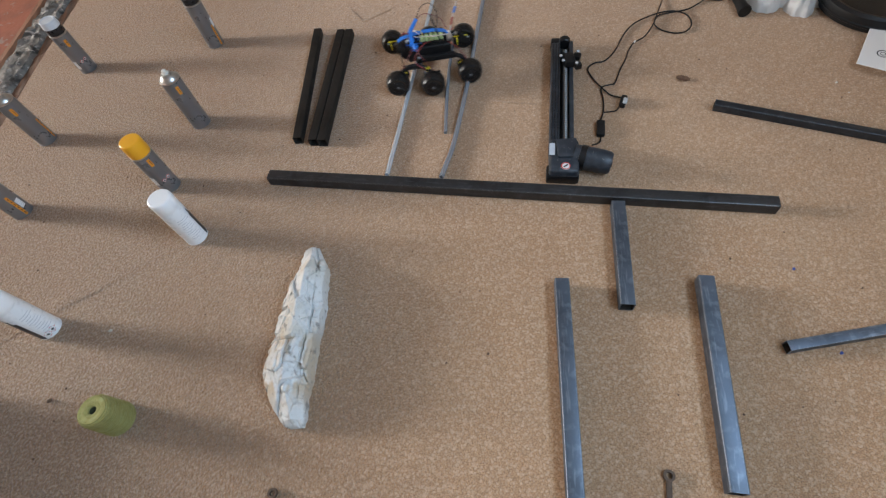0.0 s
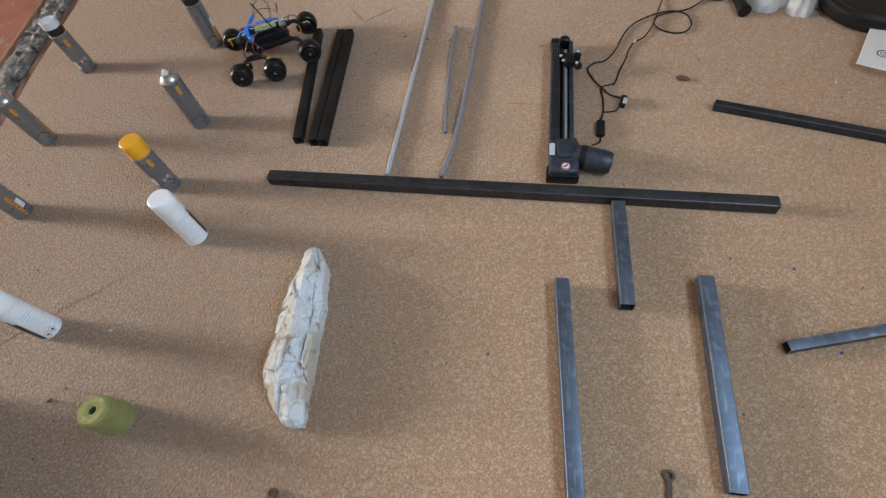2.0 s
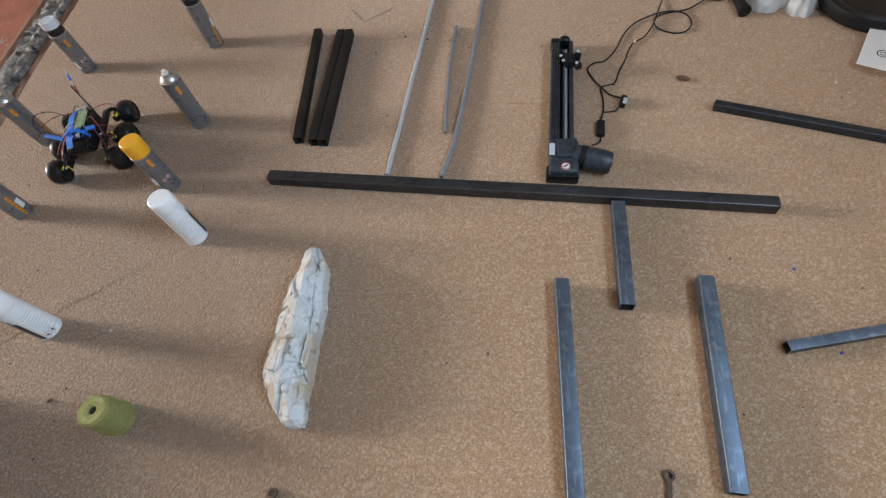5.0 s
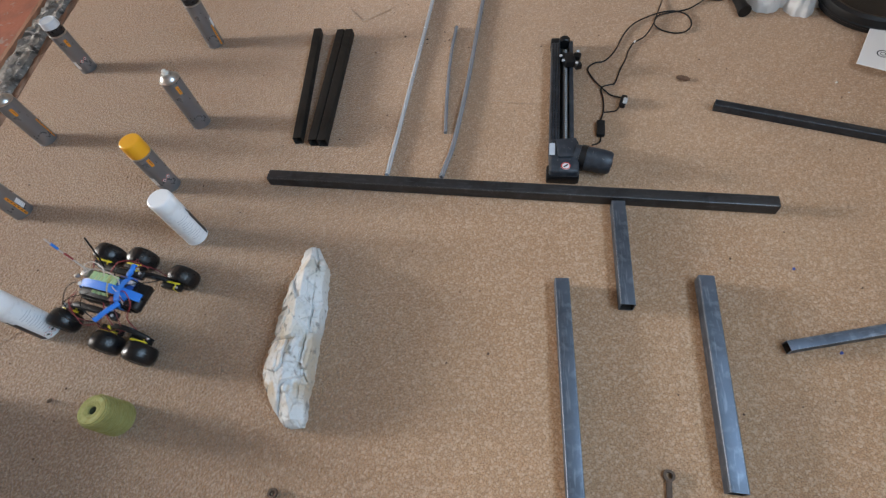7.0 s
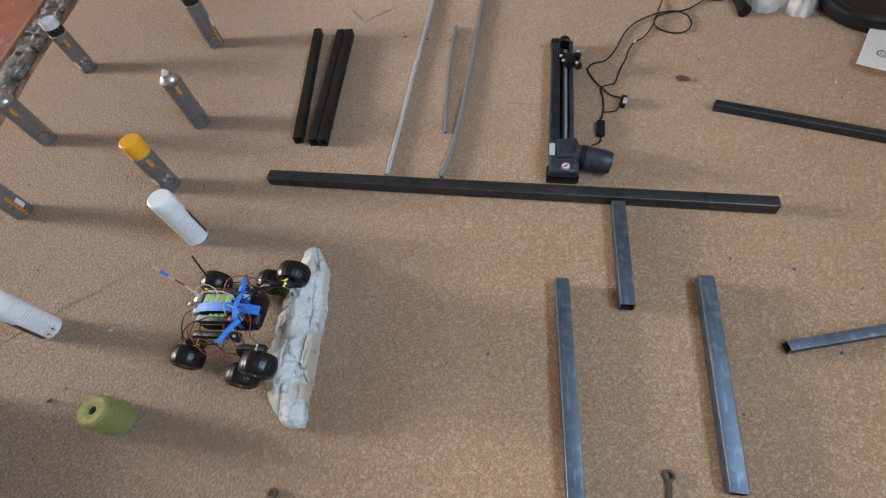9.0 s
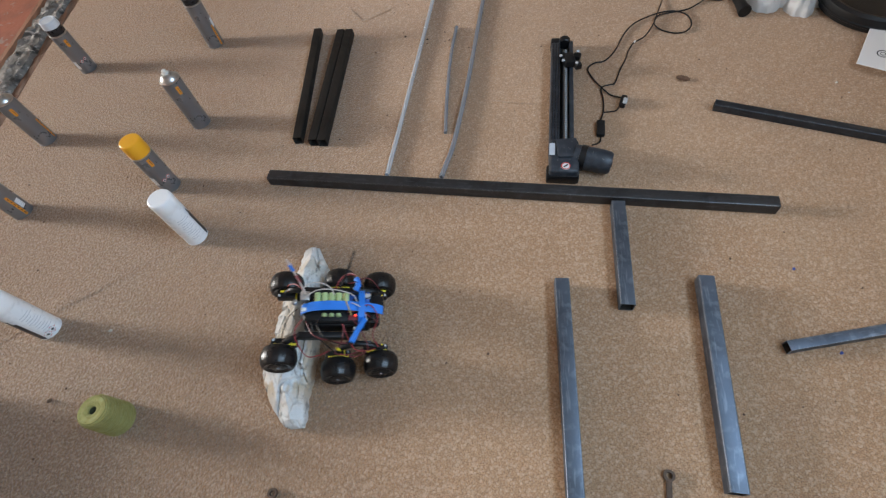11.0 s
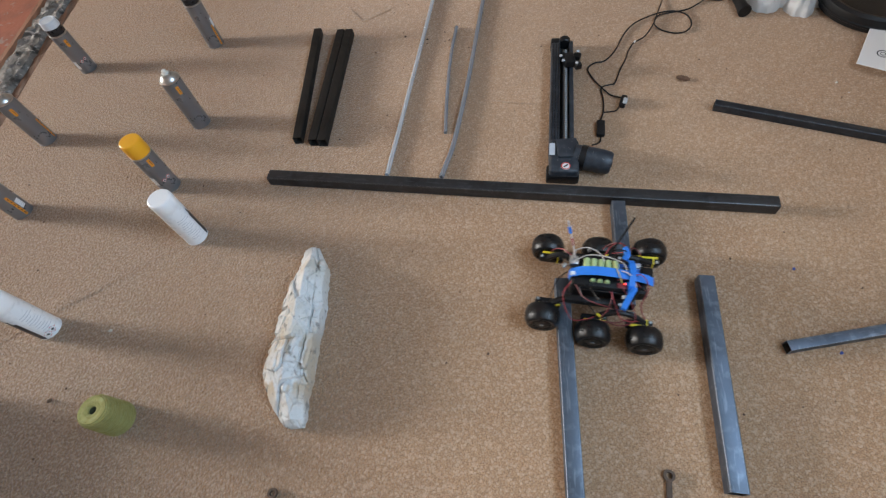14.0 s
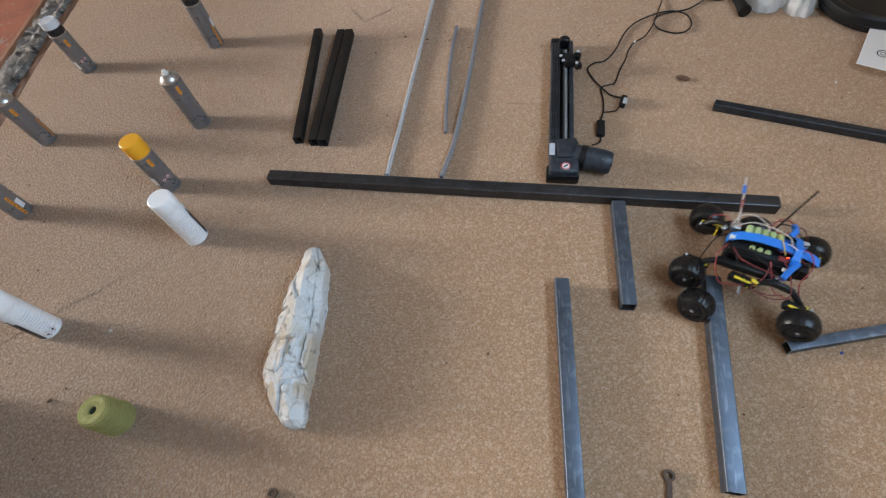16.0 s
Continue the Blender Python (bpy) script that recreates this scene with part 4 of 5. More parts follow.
def robot():
    car = empty("robot_rover", pose(0, 0, 0), "six-wheeled home-made robot with blue tape and loose wires", "robot")
    # Black chassis tub, its deck and side beams.
    body = part("chassis", box(0.150, 0.078, 0.055, pose(-0.005, 0, 0.0905), 0.008, 3), BLACK_PLASTIC, car)
    part("nose", lathe([(0, -0.036), (0.016, -0.036), (0.0175, -0.033), (0.0175, 0.033), (0.016, 0.036), (0, 0.036)], 26, pose(0.072, 0, 0.094, 90, 0, 0)), BLACK_PLASTIC, body)
    part("deck", box(0.138, 0.074, 0.004, pose(-0.006, 0, 0.119), 0.0015), BLACK_PLASTIC, body)
    for y in (-0.022, 0.0):
        part("side_rib", box(0.13, 0.003, 0.030, pose(-0.008, -0.0415, 0.094 + y * 0.2), 0.001), BLACK_PLASTIC, body)
    # Battery pack.
    pack = part("battery_holder", box(0.085, 0.040, 0.010, pose(-0.018, 0.014, 0.126), 0.002), BLACK_PLASTIC, car)
    for k in range(5):
        x = -0.050 + 0.0155 * k
        part("battery_cell", lathe([(0, -0.013), (0.0068, -0.013), (0.0072, -0.011), (0.0072, 0.011), (0.006, 0.013), (0, 0.013)], 18, pose(x, 0.016, 0.135, 90, 0, 0)), CELL_GREEN, pack, "green-wrapped battery cell")
    for k in range(3):
        x = -0.034 + 0.0155 * k
        part("battery_cell", lathe([(0, -0.004), (0.0055, -0.004), (0.0058, -0.003), (0.0058, 0.003), (0, 0.004)], 18, pose(x, -0.0235, 0.122, 90, 0, 0)), CELL_GREEN, pack, "green-wrapped battery cell")
    # Tape over the pack, fore and aft, and one band across.
    tape = []
    for x, z in ((-0.086, 0.108), (-0.083, 0.122), (-0.062, 0.137), (-0.030, 0.1445), (0.010, 0.1445), (0.050, 0.139), (0.080, 0.131), (0.096, 0.122)):
        tape.append([(x, -0.020, z - 0.001), (x, 0.003, z + 0.0015), (x, 0.003, z + 0.003), (x, -0.020, z + 0.0005)])
    part("tape_strip", loft(tape), BLUE_TAPE, car, "blue masking tape strip")
    band = []
    for y, z in ((0.045, 0.112), (0.040, 0.132), (0.020, 0.1445), (-0.010, 0.1475), (-0.034, 0.135), (-0.044, 0.116), (-0.046, 0.098)):
        band.append([(0.040, y, z), (0.054, y, z), (0.054, y, z + 0.0015), (0.040, y, z + 0.0015)])
    part("tape_band", loft(band), BLUE_TAPE, car, "blue masking tape band")
    # Controller boards at the front and a small grey radio at the back.
    board = part("controller_board", box(0.052, 0.050, 0.003, pose(0.040, 0.012, 0.130), 0.001), BOARD_BLUE, car, "blue controller board")
    for k in range(2):
        part("pin_header", box(0.040, 0.004, 0.008, pose(0.040, 0.030 - 0.036 * k, 0.135), 0.0008), BLACK_PLASTIC, board)
    part("socket", box(0.014, 0.012, 0.010, pose(0.060, 0.022, 0.1365), 0.001), GALV, board)
    part("chip", box(0.020, 0.008, 0.004, pose(0.038, 0.012, 0.1335), 0.001), BLACK_PLASTIC, board)
    part("driver_board", box(0.022, 0.014, 0.003, pose(0.030, -0.030, 0.124), 0.001), WIRE_DARK, car, "red driver board")
    part("indicator_lamp", lathe([(0, 0), (0.002, 0), (0.002, 0.003), (0.0013, 0.0044), (0, 0.0048)], 14, pose(0.034, -0.026, 0.127)), RED_GLOW, car, "glowing red indicator lamp")
    part("radio_box", box(0.020, 0.024, 0.014, pose(-0.078, 0.022, 0.130), 0.002), CAN_METAL, car, "small grey metal radio box")
    part("terminal_block", box(0.012, 0.010, 0.010, pose(-0.078, -0.012, 0.126), 0.002), WHITE_PLASTIC, car)
    # Whip on its tail and a black rod aerial.
    whip = part("whip", hose([(-0.075, 0.026, 0.132), (-0.084, 0.030, 0.170), (-0.096, 0.034, 0.215), (-0.110, 0.040, 0.262)], 0.0021, 5, 7), WIRE_PALE, car, "thin pale wire whip")
    part("whip_sleeve", hose([(-0.087, 0.032, 0.182), (-0.094, 0.034, 0.208)], 0.0029, 2, 8), WIRE_RED, whip, "red sleeve")
    part("whip_flag", hose([(-0.099, 0.036, 0.224), (-0.105, 0.038, 0.244)], 0.0036, 2, 8), BLUE_TAPE, whip, "blue tape flag")
    aerial = part("aerial", hose([(-0.054, 0.052, 0.118), (-0.044, 0.060, 0.160), (-0.026, 0.074, 0.250)], 0.0022, 5, 8), BLACK_PLASTIC, car, "black rod aerial")
    # The tub and all on it sit a little forward of the middle wheels.
    for ob in car.children_recursive:
        ob.data.transform(pose(0.014, 0, 0) @ Matrix.Diagonal((1.03, 0.94, 1.0, 1.0)))
    # Rocker arms and bogies on both sides, a gear motor at every wheel.
    bogies, motors = [], []
    for s in (1, -1):
        y = 0.058 * s
        b = bmesh.new()
        box(0.132, 0.016, 0.020, pose(-0.014, y, 0.088), 0.004, bm=b)
        rocker = part("rocker_arm", b, BLACK_PLASTIC, car)
        part("rear_leg", hose([(-0.076, y, 0.088), (-0.100, 0.066 * s, 0.080), (-0.122, 0.070 * s, 0.052)], 0.0075, 5, 10), BLACK_PLASTIC, rocker)
        part("pivot", lathe([(0, -0.008), (0.010, -0.008), (0.010, 0.008), (0, 0.008)], 20, pose(0.045, 0.063 * s, 0.086, 90, 0, 0)), BLACK_PLASTIC, rocker)
        part("pivot_nut", lathe([(0, 0), (0.0042, 0), (0.0042, 0.003), (0, 0.003)], 6, pose(0.045, 0.063 * s, 0.0965)), GALV, rocker, "bright nut")
        bogie = part("bogie_arm", hose([(0.005, 0.074 * s, 0.052), (0.024, 0.070 * s, 0.070), (0.056, 0.068 * s, 0.082), (0.090, 0.070 * s, 0.074), (0.120, 0.074 * s, 0.052)], 0.0072, 5, 10), BLACK_PLASTIC, car)
        bogies.append(bogie)
        part("bogie_plate", box(0.060, 0.004, 0.020, pose(0.060, 0.0645 * s, 0.074), 0.0015), NAVY_PLASTIC, bogie)
        part("yellow_fitting", box(0.014, 0.007, 0.007, pose(0.012, 0.074 * s, 0.068, 0, 0, 20 * s), 0.002), YELLOW_PLASTIC, bogie)
    for x, y in WHEEL_SPOTS:
        s = 1 if y > 0 else -1
        lean = 0.012 if x > 0.05 else (-0.010 if x < -0.05 else 0.0)
        m = pose(x - lean, y - 0.034 * s, 0.049)
        motor = part("gear_motor", box(0.060, 0.019, 0.021, m, 0.004), BLACK_PLASTIC, car)
        motors.append(motor)
        part("motor_strap", box(0.0036, 0.0205, 0.0222, m @ pose(0.016, 0, 0), 0.001), YELLOW_PLASTIC, motor, "yellow gear case band")
        part("yellow_case", box(0.050, 0.0052, 0.0045, m @ pose(0.002, 0.0075 * s, 0.0105), 0.001), YELLOW_PLASTIC, motor, "yellow gear case edge")
        part("end_bolt", lathe([(0, 0), (0.0036, 0), (0.003, 0.003), (0, 0.0035)], 12, m @ pose(0.024 if x > 0 else -0.024, -0.004 * s, 0.0105)), GALV, motor, "bright bolt head")
        part("axle", lathe([(0, -0.020), (0.003, -0.020), (0.003, 0.020), (0, 0.020)], 10, pose(x, y - 0.018 * s, WHEEL_R, 90, 0, 0)), DULL_ROD, motor)
    # Loose wires.
    wires = (
        ([(-0.070, -0.030, 0.120), (-0.085, -0.062, 0.106), (-0.060, -0.095, 0.062), (-0.030, -0.098, 0.070), (-0.008, -0.086, 0.066)], WIRE_RED),
        ([(0.020, -0.042, 0.120), (0.030, -0.062, 0.108), (0.050, -0.085, 0.076), (0.076, -0.088, 0.070), (0.100, -0.078, 0.062)], WIRE_RED),
        ([(0.024, -0.044, 0.118), (0.020, -0.075, 0.096), (0.006, -0.094, 0.074), (0.040, -0.096, 0.070), (0.070, -0.084, 0.072)], WIRE_DARK),
        ([(0.046, 0.040, 0.126), (0.052, 0.066, 0.140), (0.036, 0.092, 0.122), (0.014, 0.098, 0.090), (0.005, 0.090, 0.064)], WIRE_DARK),
        ([(0.050, 0.040, 0.124), (0.062, 0.068, 0.136), (0.086, 0.082, 0.110), (0.110, 0.080, 0.066)], WIRE_DARK),
        ([(-0.074, 0.020, 0.136), (-0.066, 0.036, 0.152), (-0.040, 0.044, 0.158), (-0.012, 0.036, 0.152), (0.000, 0.018, 0.147)], WIRE_PALE),
        ([(-0.070, 0.012, 0.136), (-0.040, 0.028, 0.149), (0.000, 0.030, 0.150), (0.040, 0.020, 0.147), (0.052, 0.004, 0.140)], WIRE_PALE),
        ([(0.020, 0.020, 0.147), (0.030, -0.008, 0.150), (0.040, -0.030, 0.140)], WIRE_YELLOW),
        ([(-0.060, 0.030, 0.122), (-0.090, 0.062, 0.112), (-0.112, 0.076, 0.084), (-0.116, 0.074, 0.060)], WIRE_RED),
        ([(0.030, -0.020, 0.134), (0.060, -0.018, 0.140), (0.082, -0.030, 0.132), (0.094, -0.036, 0.128)], WIRE_DARK),
        ([(0.042, -0.096, 0.136), (0.020, -0.112, 0.168), (-0.014, -0.104, 0.182), (-0.034, -0.064, 0.164), (-0.024, -0.030, 0.130)], BLACK_PLASTIC),
        ([(0.044, -0.096, 0.134), (0.010, -0.100, 0.150), (-0.040, -0.080, 0.140), (-0.060, -0.040, 0.126)], WIRE_DARK),
        ([(0.010, 0.030, 0.128), (0.020, 0.050, 0.146), (0.050, 0.056, 0.142), (0.078, 0.044, 0.122)], BLACK_PLASTIC),
        ([(0.060, 0.010, 0.136), (0.090, 0.020, 0.142), (0.104, 0.040, 0.118), (0.104, 0.070, 0.076)], BLACK_PLASTIC),
        ([(-0.080, -0.010, 0.130), (-0.100, -0.030, 0.124), (-0.112, -0.062, 0.096), (-0.114, -0.074, 0.062)], BLACK_PLASTIC),
        ([(0.056, -0.010, 0.136), (0.082, -0.008, 0.148), (0.100, -0.030, 0.128), (0.090, -0.060, 0.100), (0.106, -0.076, 0.066)], WIRE_RED),
        ([(0.000, 0.036, 0.136), (0.016, 0.062, 0.150), (0.040, 0.078, 0.138), (0.060, 0.084, 0.100), (0.030, 0.092, 0.070)], WIRE_RED),
        ([(-0.050, -0.038, 0.118), (-0.040, -0.066, 0.110), (-0.014, -0.080, 0.088), (0.004, -0.090, 0.066)], BLACK_PLASTIC),
        ([(0.044, -0.036, 0.128), (0.066, -0.060, 0.112), (0.080, -0.090, 0.082), (0.050, -0.100, 0.066), (0.018, -0.092, 0.064)], WIRE_DARK),
        ([(0.030, 0.004, 0.136), (0.046, -0.006, 0.150), (0.066, -0.016, 0.142), (0.076, -0.034, 0.124)], WIRE_PALE),
    )
    for pts, material in wires:
        part("wire", hose(pts, 0.0013, 5, 6), material, car)
    # Taped bundles at the front corners.
    part("taped_bundle", hose([(0.048, 0.040, 0.130), (0.054, 0.052, 0.136), (0.050, 0.070, 0.134)], 0.0068, 4, 9), BLUE_TAPE, car, "blue taped wire bundle")
    part("taped_bundle", hose([(0.070, -0.034, 0.128), (0.056, -0.062, 0.134), (0.042, -0.094, 0.136)], 0.0066, 4, 9), BLUE_TAPE, car, "blue taped wire bundle")
    part("taped_end", box(0.026, 0.014, 0.012, pose(0.062, -0.020, 0.120, 0, 0, 20), 0.004), BLUE_TAPE, car)
    part("front_block", box(0.030, 0.040, 0.018, pose(0.100, 0.012, 0.112), 0.004), BLACK_PLASTIC, car)
    for k, (bx, by) in enumerate(((0.076, 0.026), (0.070, -0.006), (-0.088, 0.006), (0.088, -0.030))):
        part("connector", box(0.012, 0.009, 0.009, pose(bx, by, 0.130, 0, 0, 25 * k), 0.002), (BLACK_PLASTIC, WHITE_PLASTIC, CAN_METAL, BLACK_PLASTIC)[k], car)
    part("plug_white", box(0.010, 0.007, 0.007, pose(0.050, -0.054, 0.120), 0.001), WHITE_PLASTIC, car)
    wheels = []
    for x, y in WHEEL_SPOTS:
        s = 1 if y > 0 else -1
        if not wheels:
            tyre = part("wheel", tyre_mesh(), RUBBER, car)
            hub = part("hub", lathe([(0, -0.0235), (0.014, -0.023), (0.022, -0.0205), (0.027, -0.016), (0.027, 0.016), (0.022, 0.0205), (0.014, 0.023), (0, 0.0235)], 28, pose(0, 0, 0, 90, 0, 0)), BLACK_PLASTIC, tyre)
            for k in range(5):
                a = 2 * math.pi * k / 5
                part("spoke", box(0.016, 0.046, 0.004, pose(0.014 * math.cos(a), 0, 0.014 * math.sin(a), 0, -math.degrees(a), 0), 0.001, 1), RUBBER, tyre)
            part("hub_cap", lathe([(0, -0.0245), (0.004, -0.0245), (0.004, 0.0245), (0, 0.0245)], 14, pose(0, 0, 0, 90, 0, 0)), DULL_ROD, tyre)
            ob = tyre
        else:
            ob = copy_thing(wheels[0], pose(0, 0, 0))
        ob.matrix_basis = pose(x, y, WHEEL_R)
        wheels.append(ob)
    return car, wheels, motors, bogies, aerial


rover, rover_wheels, rover_motors, rover_bogies, rover_aerial = robot()

# The drive: seconds, x, y, z, roll, pitch and heading in degrees.
SET_OUT = [
    (0.0, 0.111, 1.472, 0.000, 0, 0, 174.2), (0.5, -0.110, 1.561, 0.004, 2, -2, 149.4), (1.0, -0.270, 1.675, 0.007, 0, -3, 173.0),
    (1.5, -0.312, 1.688, 0.011, 3, 0, 194.9), (2.0, -0.453, 1.718, 0.008, 4, 5, 183.9), (2.5, -0.536, 1.722, 0.000, -1, 0, 196.8),
    (3.0, -0.642, 1.713, 0.000, -1, 0, 190.6), (3.5, -0.811, 1.690, 0.000, 0, 0, 197.0), (4.0, -1.012, 1.682, 0.000, -1, 0, 227.7),
    (4.2, -1.076, 1.664, 0.000, -1, 0, 244.8), (4.8, -1.110, 1.490, 0.000, 0, 0, 268.0), (5.5, -1.090, 1.250, 0.000, 0, 0, 279.0),
]
TURN_AND_CLIMB = [
    (6.0, -1.050, 1.060, 0.000, 0, 0, 287.0), (6.3, -1.012, 0.962, 0.001, -1, 3, 293.3), (6.5, -0.970, 0.860, 0.001, -1, 3, 301.3),
    (7.0, -0.893, 0.746, 0.001, 0, 4, 333.8), (7.5, -0.701, 0.632, 0.001, 0, 2, 343.3), (8.0, -0.612, 0.628, 0.005, -1, 0, 345.1),
    (8.5, -0.596, 0.627, 0.003, 0, 0, 340.5), (9.0, -0.537, 0.586, 0.022, 0, -9, 342.0), (9.2, -0.538, 0.592, 0.020, 1, -9, 342.5),
    (9.6, -0.488, 0.576, 0.025, -1, -15, 345.0), (10.0, -0.438, 0.560, 0.033, 0, -20, 347.5), (10.4, -0.388, 0.545, 0.025, -2, -10, 349.9),
    (10.8, -0.338, 0.529, 0.043, -2, 4, 352.4),
]
OVER_THE_TUBES = [
    (11.1, -0.300, 0.517, 0.037, -2, 22, 354.3), (11.3, -0.275, 0.509, 0.039, 1, 25, 355.5), (11.5, -0.234, 0.504, 0.019, 12, 14, 367.9),
    (12.0, -0.127, 0.509, -0.001, 0, 0, 364.9), (12.5, -0.025, 0.511, -0.001, 0, 0, 358.2), (13.0, 0.127, 0.520, -0.001, 0, 0, 338.9),
    (13.5, 0.184, 0.507, 0.001, -1, -1, 356.0), (14.0, 0.344, 0.469, 0.003, -2, 2, 339.2), (14.5, 0.480, 0.448, 0.008, 0, -4, 343.3),
    (15.0, 0.531, 0.456, 0.009, 3, 3, 364.7), (15.3, 0.579, 0.451, 0.013, 4, 2, 354.5), (15.5, 0.606, 0.455, 0.010, 3, 2, 354.8),
    (15.7, 0.647, 0.457, 0.002, -1, -2, 346.9), (15.9, 0.696, 0.446, 0.003, -3, -2, 329.3), (16.0, 0.716, 0.446, 0.008, -5, 0, 322.0),
]
# How far each wheel hangs from its place at rest on the robot: seconds, forward, left, up.
FRONT_LEFT = [
    (0.0, 0.014, 0.002, 0.000), (0.5, -0.001, 0.017, 0.017), (1.0, 0.006, 0.000, -0.014), (1.5, 0.012, -0.011, -0.017), (2.0, 0.027, -0.004, -0.002), (2.5, 0.017, 0.013, 0.001),
    (3.5, 0.023, -0.001, 0.000), (4.2, 0.015, 0.022, 0.003), (4.8, 0.000, 0.000, 0.000), (6.0, 0.000, 0.000, 0.000), (6.3, 0.041, 0.014, 0.010), (7.0, 0.020, -0.007, 0.008),
    (7.5, 0.017, -0.008, 0.004), (8.0, 0.006, 0.022, -0.002), (8.5, -0.013, 0.022, -0.003), (9.0, 0.022, 0.011, 0.033), (9.2, 0.025, 0.007, 0.034), (10.0, 0.004, 0.000, 0.012),
    (10.4, -0.007, 0.002, -0.039), (10.8, 0.002, 0.001, -0.032), (11.1, -0.004, 0.000, 0.011), (11.3, -0.004, 0.000, 0.010), (11.5, -0.050, 0.005, -0.024), (12.0, -0.001, 0.016, 0.002),
    (13.5, -0.005, 0.000, -0.002), (14.0, 0.015, 0.018, 0.006), (14.5, -0.006, 0.003, -0.016), (15.0, 0.018, 0.014, -0.008), (15.3, 0.048, 0.022, -0.017), (15.7, 0.013, 0.008, -0.004),
    (16.0, 0.011, -0.009, 0.000),
]
MIDDLE_LEFT = [
    (0.0, 0.003, 0.018, 0.000), (0.5, 0.016, -0.005, -0.009), (1.0, -0.023, 0.022, 0.025), (1.5, 0.006, 0.022, 0.011), (2.0, 0.012, 0.004, -0.014), (3.0, 0.005, 0.007, 0.001),
    (3.5, -0.011, 0.002, 0.001), (4.0, -0.013, -0.022, 0.001), (4.2, -0.034, -0.022, 0.001), (4.8, 0.000, 0.000, 0.000), (6.0, 0.000, 0.000, 0.000), (6.3, 0.017, 0.017, 0.003),
    (7.0, -0.029, 0.010, -0.004), (8.5, 0.035, 0.002, -0.003), (9.2, 0.025, 0.008, -0.027), (9.6, -0.006, 0.000, -0.023), (10.4, 0.010, -0.003, 0.060), (10.8, -0.003, -0.001, 0.040),
    (11.1, 0.010, 0.001, -0.026), (11.3, -0.015, 0.022, -0.046), (11.5, -0.015, 0.022, -0.049), (12.0, -0.021, 0.002, 0.001), (12.5, -0.004, 0.009, 0.000), (13.0, -0.009, -0.004, 0.001),
    (14.0, 0.000, 0.000, 0.000), (14.5, -0.020, 0.001, 0.024), (15.0, 0.001, 0.006, -0.015), (15.3, 0.030, 0.004, -0.020), (15.7, -0.006, -0.010, 0.000), (15.9, -0.015, -0.010, 0.002),
    (16.0, -0.008, -0.009, 0.001),
]
REAR_LEFT = [
    (0.0, -0.005, -0.004, 0.000), (1.0, 0.003, 0.011, 0.000), (2.0, -0.011, 0.010, 0.004), (3.5, -0.008, 0.017, 0.000), (4.0, 0.002, 0.022, 0.001), (4.2, 0.022, 0.019, 0.001),
    (4.8, 0.000, 0.000, 0.000), (6.0, 0.000, 0.000, 0.000), (6.3, 0.001, 0.017, -0.005), (7.0, -0.020, 0.018, -0.012), (8.0, -0.015, 0.014, -0.003), (8.5, 0.000, 0.010, -0.001),
    (9.0, -0.010, 0.011, -0.002), (9.6, 0.002, 0.000, 0.008), (10.8, 0.000, 0.000, -0.006), (11.1, -0.002, 0.000, 0.004), (11.3, -0.006, 0.018, -0.008), (11.5, -0.008, 0.008, 0.015),
    (12.0, -0.003, -0.010, 0.001), (14.5, -0.005, 0.012, 0.000), (15.3, -0.001, 0.002, 0.012), (15.7, 0.005, 0.002, 0.004), (15.9, 0.001, -0.012, 0.006), (16.0, 0.004, 0.001, 0.001),
]
FRONT_RIGHT = [
    (0.0, 0.027, -0.022, 0.000), (0.5, 0.050, -0.022, -0.007), (1.0, 0.050, -0.022, -0.016), (1.5, 0.034, -0.022, -0.002), (2.0, 0.050, -0.022, 0.020), (2.5, 0.043, -0.022, -0.001),
    (3.5, 0.050, -0.022, -0.002), (4.2, 0.024, -0.022, -0.001), (4.8, 0.000, 0.000, 0.000), (6.0, 0.000, 0.000, 0.000), (6.3, 0.014, -0.021, 0.003), (7.5, 0.023, -0.021, 0.005),
    (8.5, 0.020, -0.026, 0.040), (9.0, 0.031, -0.026, 0.065), (9.2, 0.021, -0.027, 0.062), (9.6, 0.007, 0.000, 0.025), (10.0, 0.004, 0.000, 0.011), (10.4, -0.008, 0.002, -0.048),
    (10.8, 0.003, 0.001, -0.038), (11.1, -0.002, 0.000, 0.005), (11.3, 0.012, -0.016, 0.021), (11.5, 0.024, -0.014, 0.042), (12.0, 0.006, -0.009, 0.001), (12.5, 0.007, -0.006, 0.002),
    (13.0, -0.013, -0.010, 0.005), (13.5, 0.009, 0.000, 0.014), (14.0, -0.005, -0.010, -0.002), (14.5, 0.011, -0.007, 0.021), (15.3, 0.001, 0.003, -0.002), (15.7, -0.021, -0.010, -0.008),
    (15.9, -0.015, -0.022, 0.002), (16.0, 0.005, -0.022, 0.003),
]
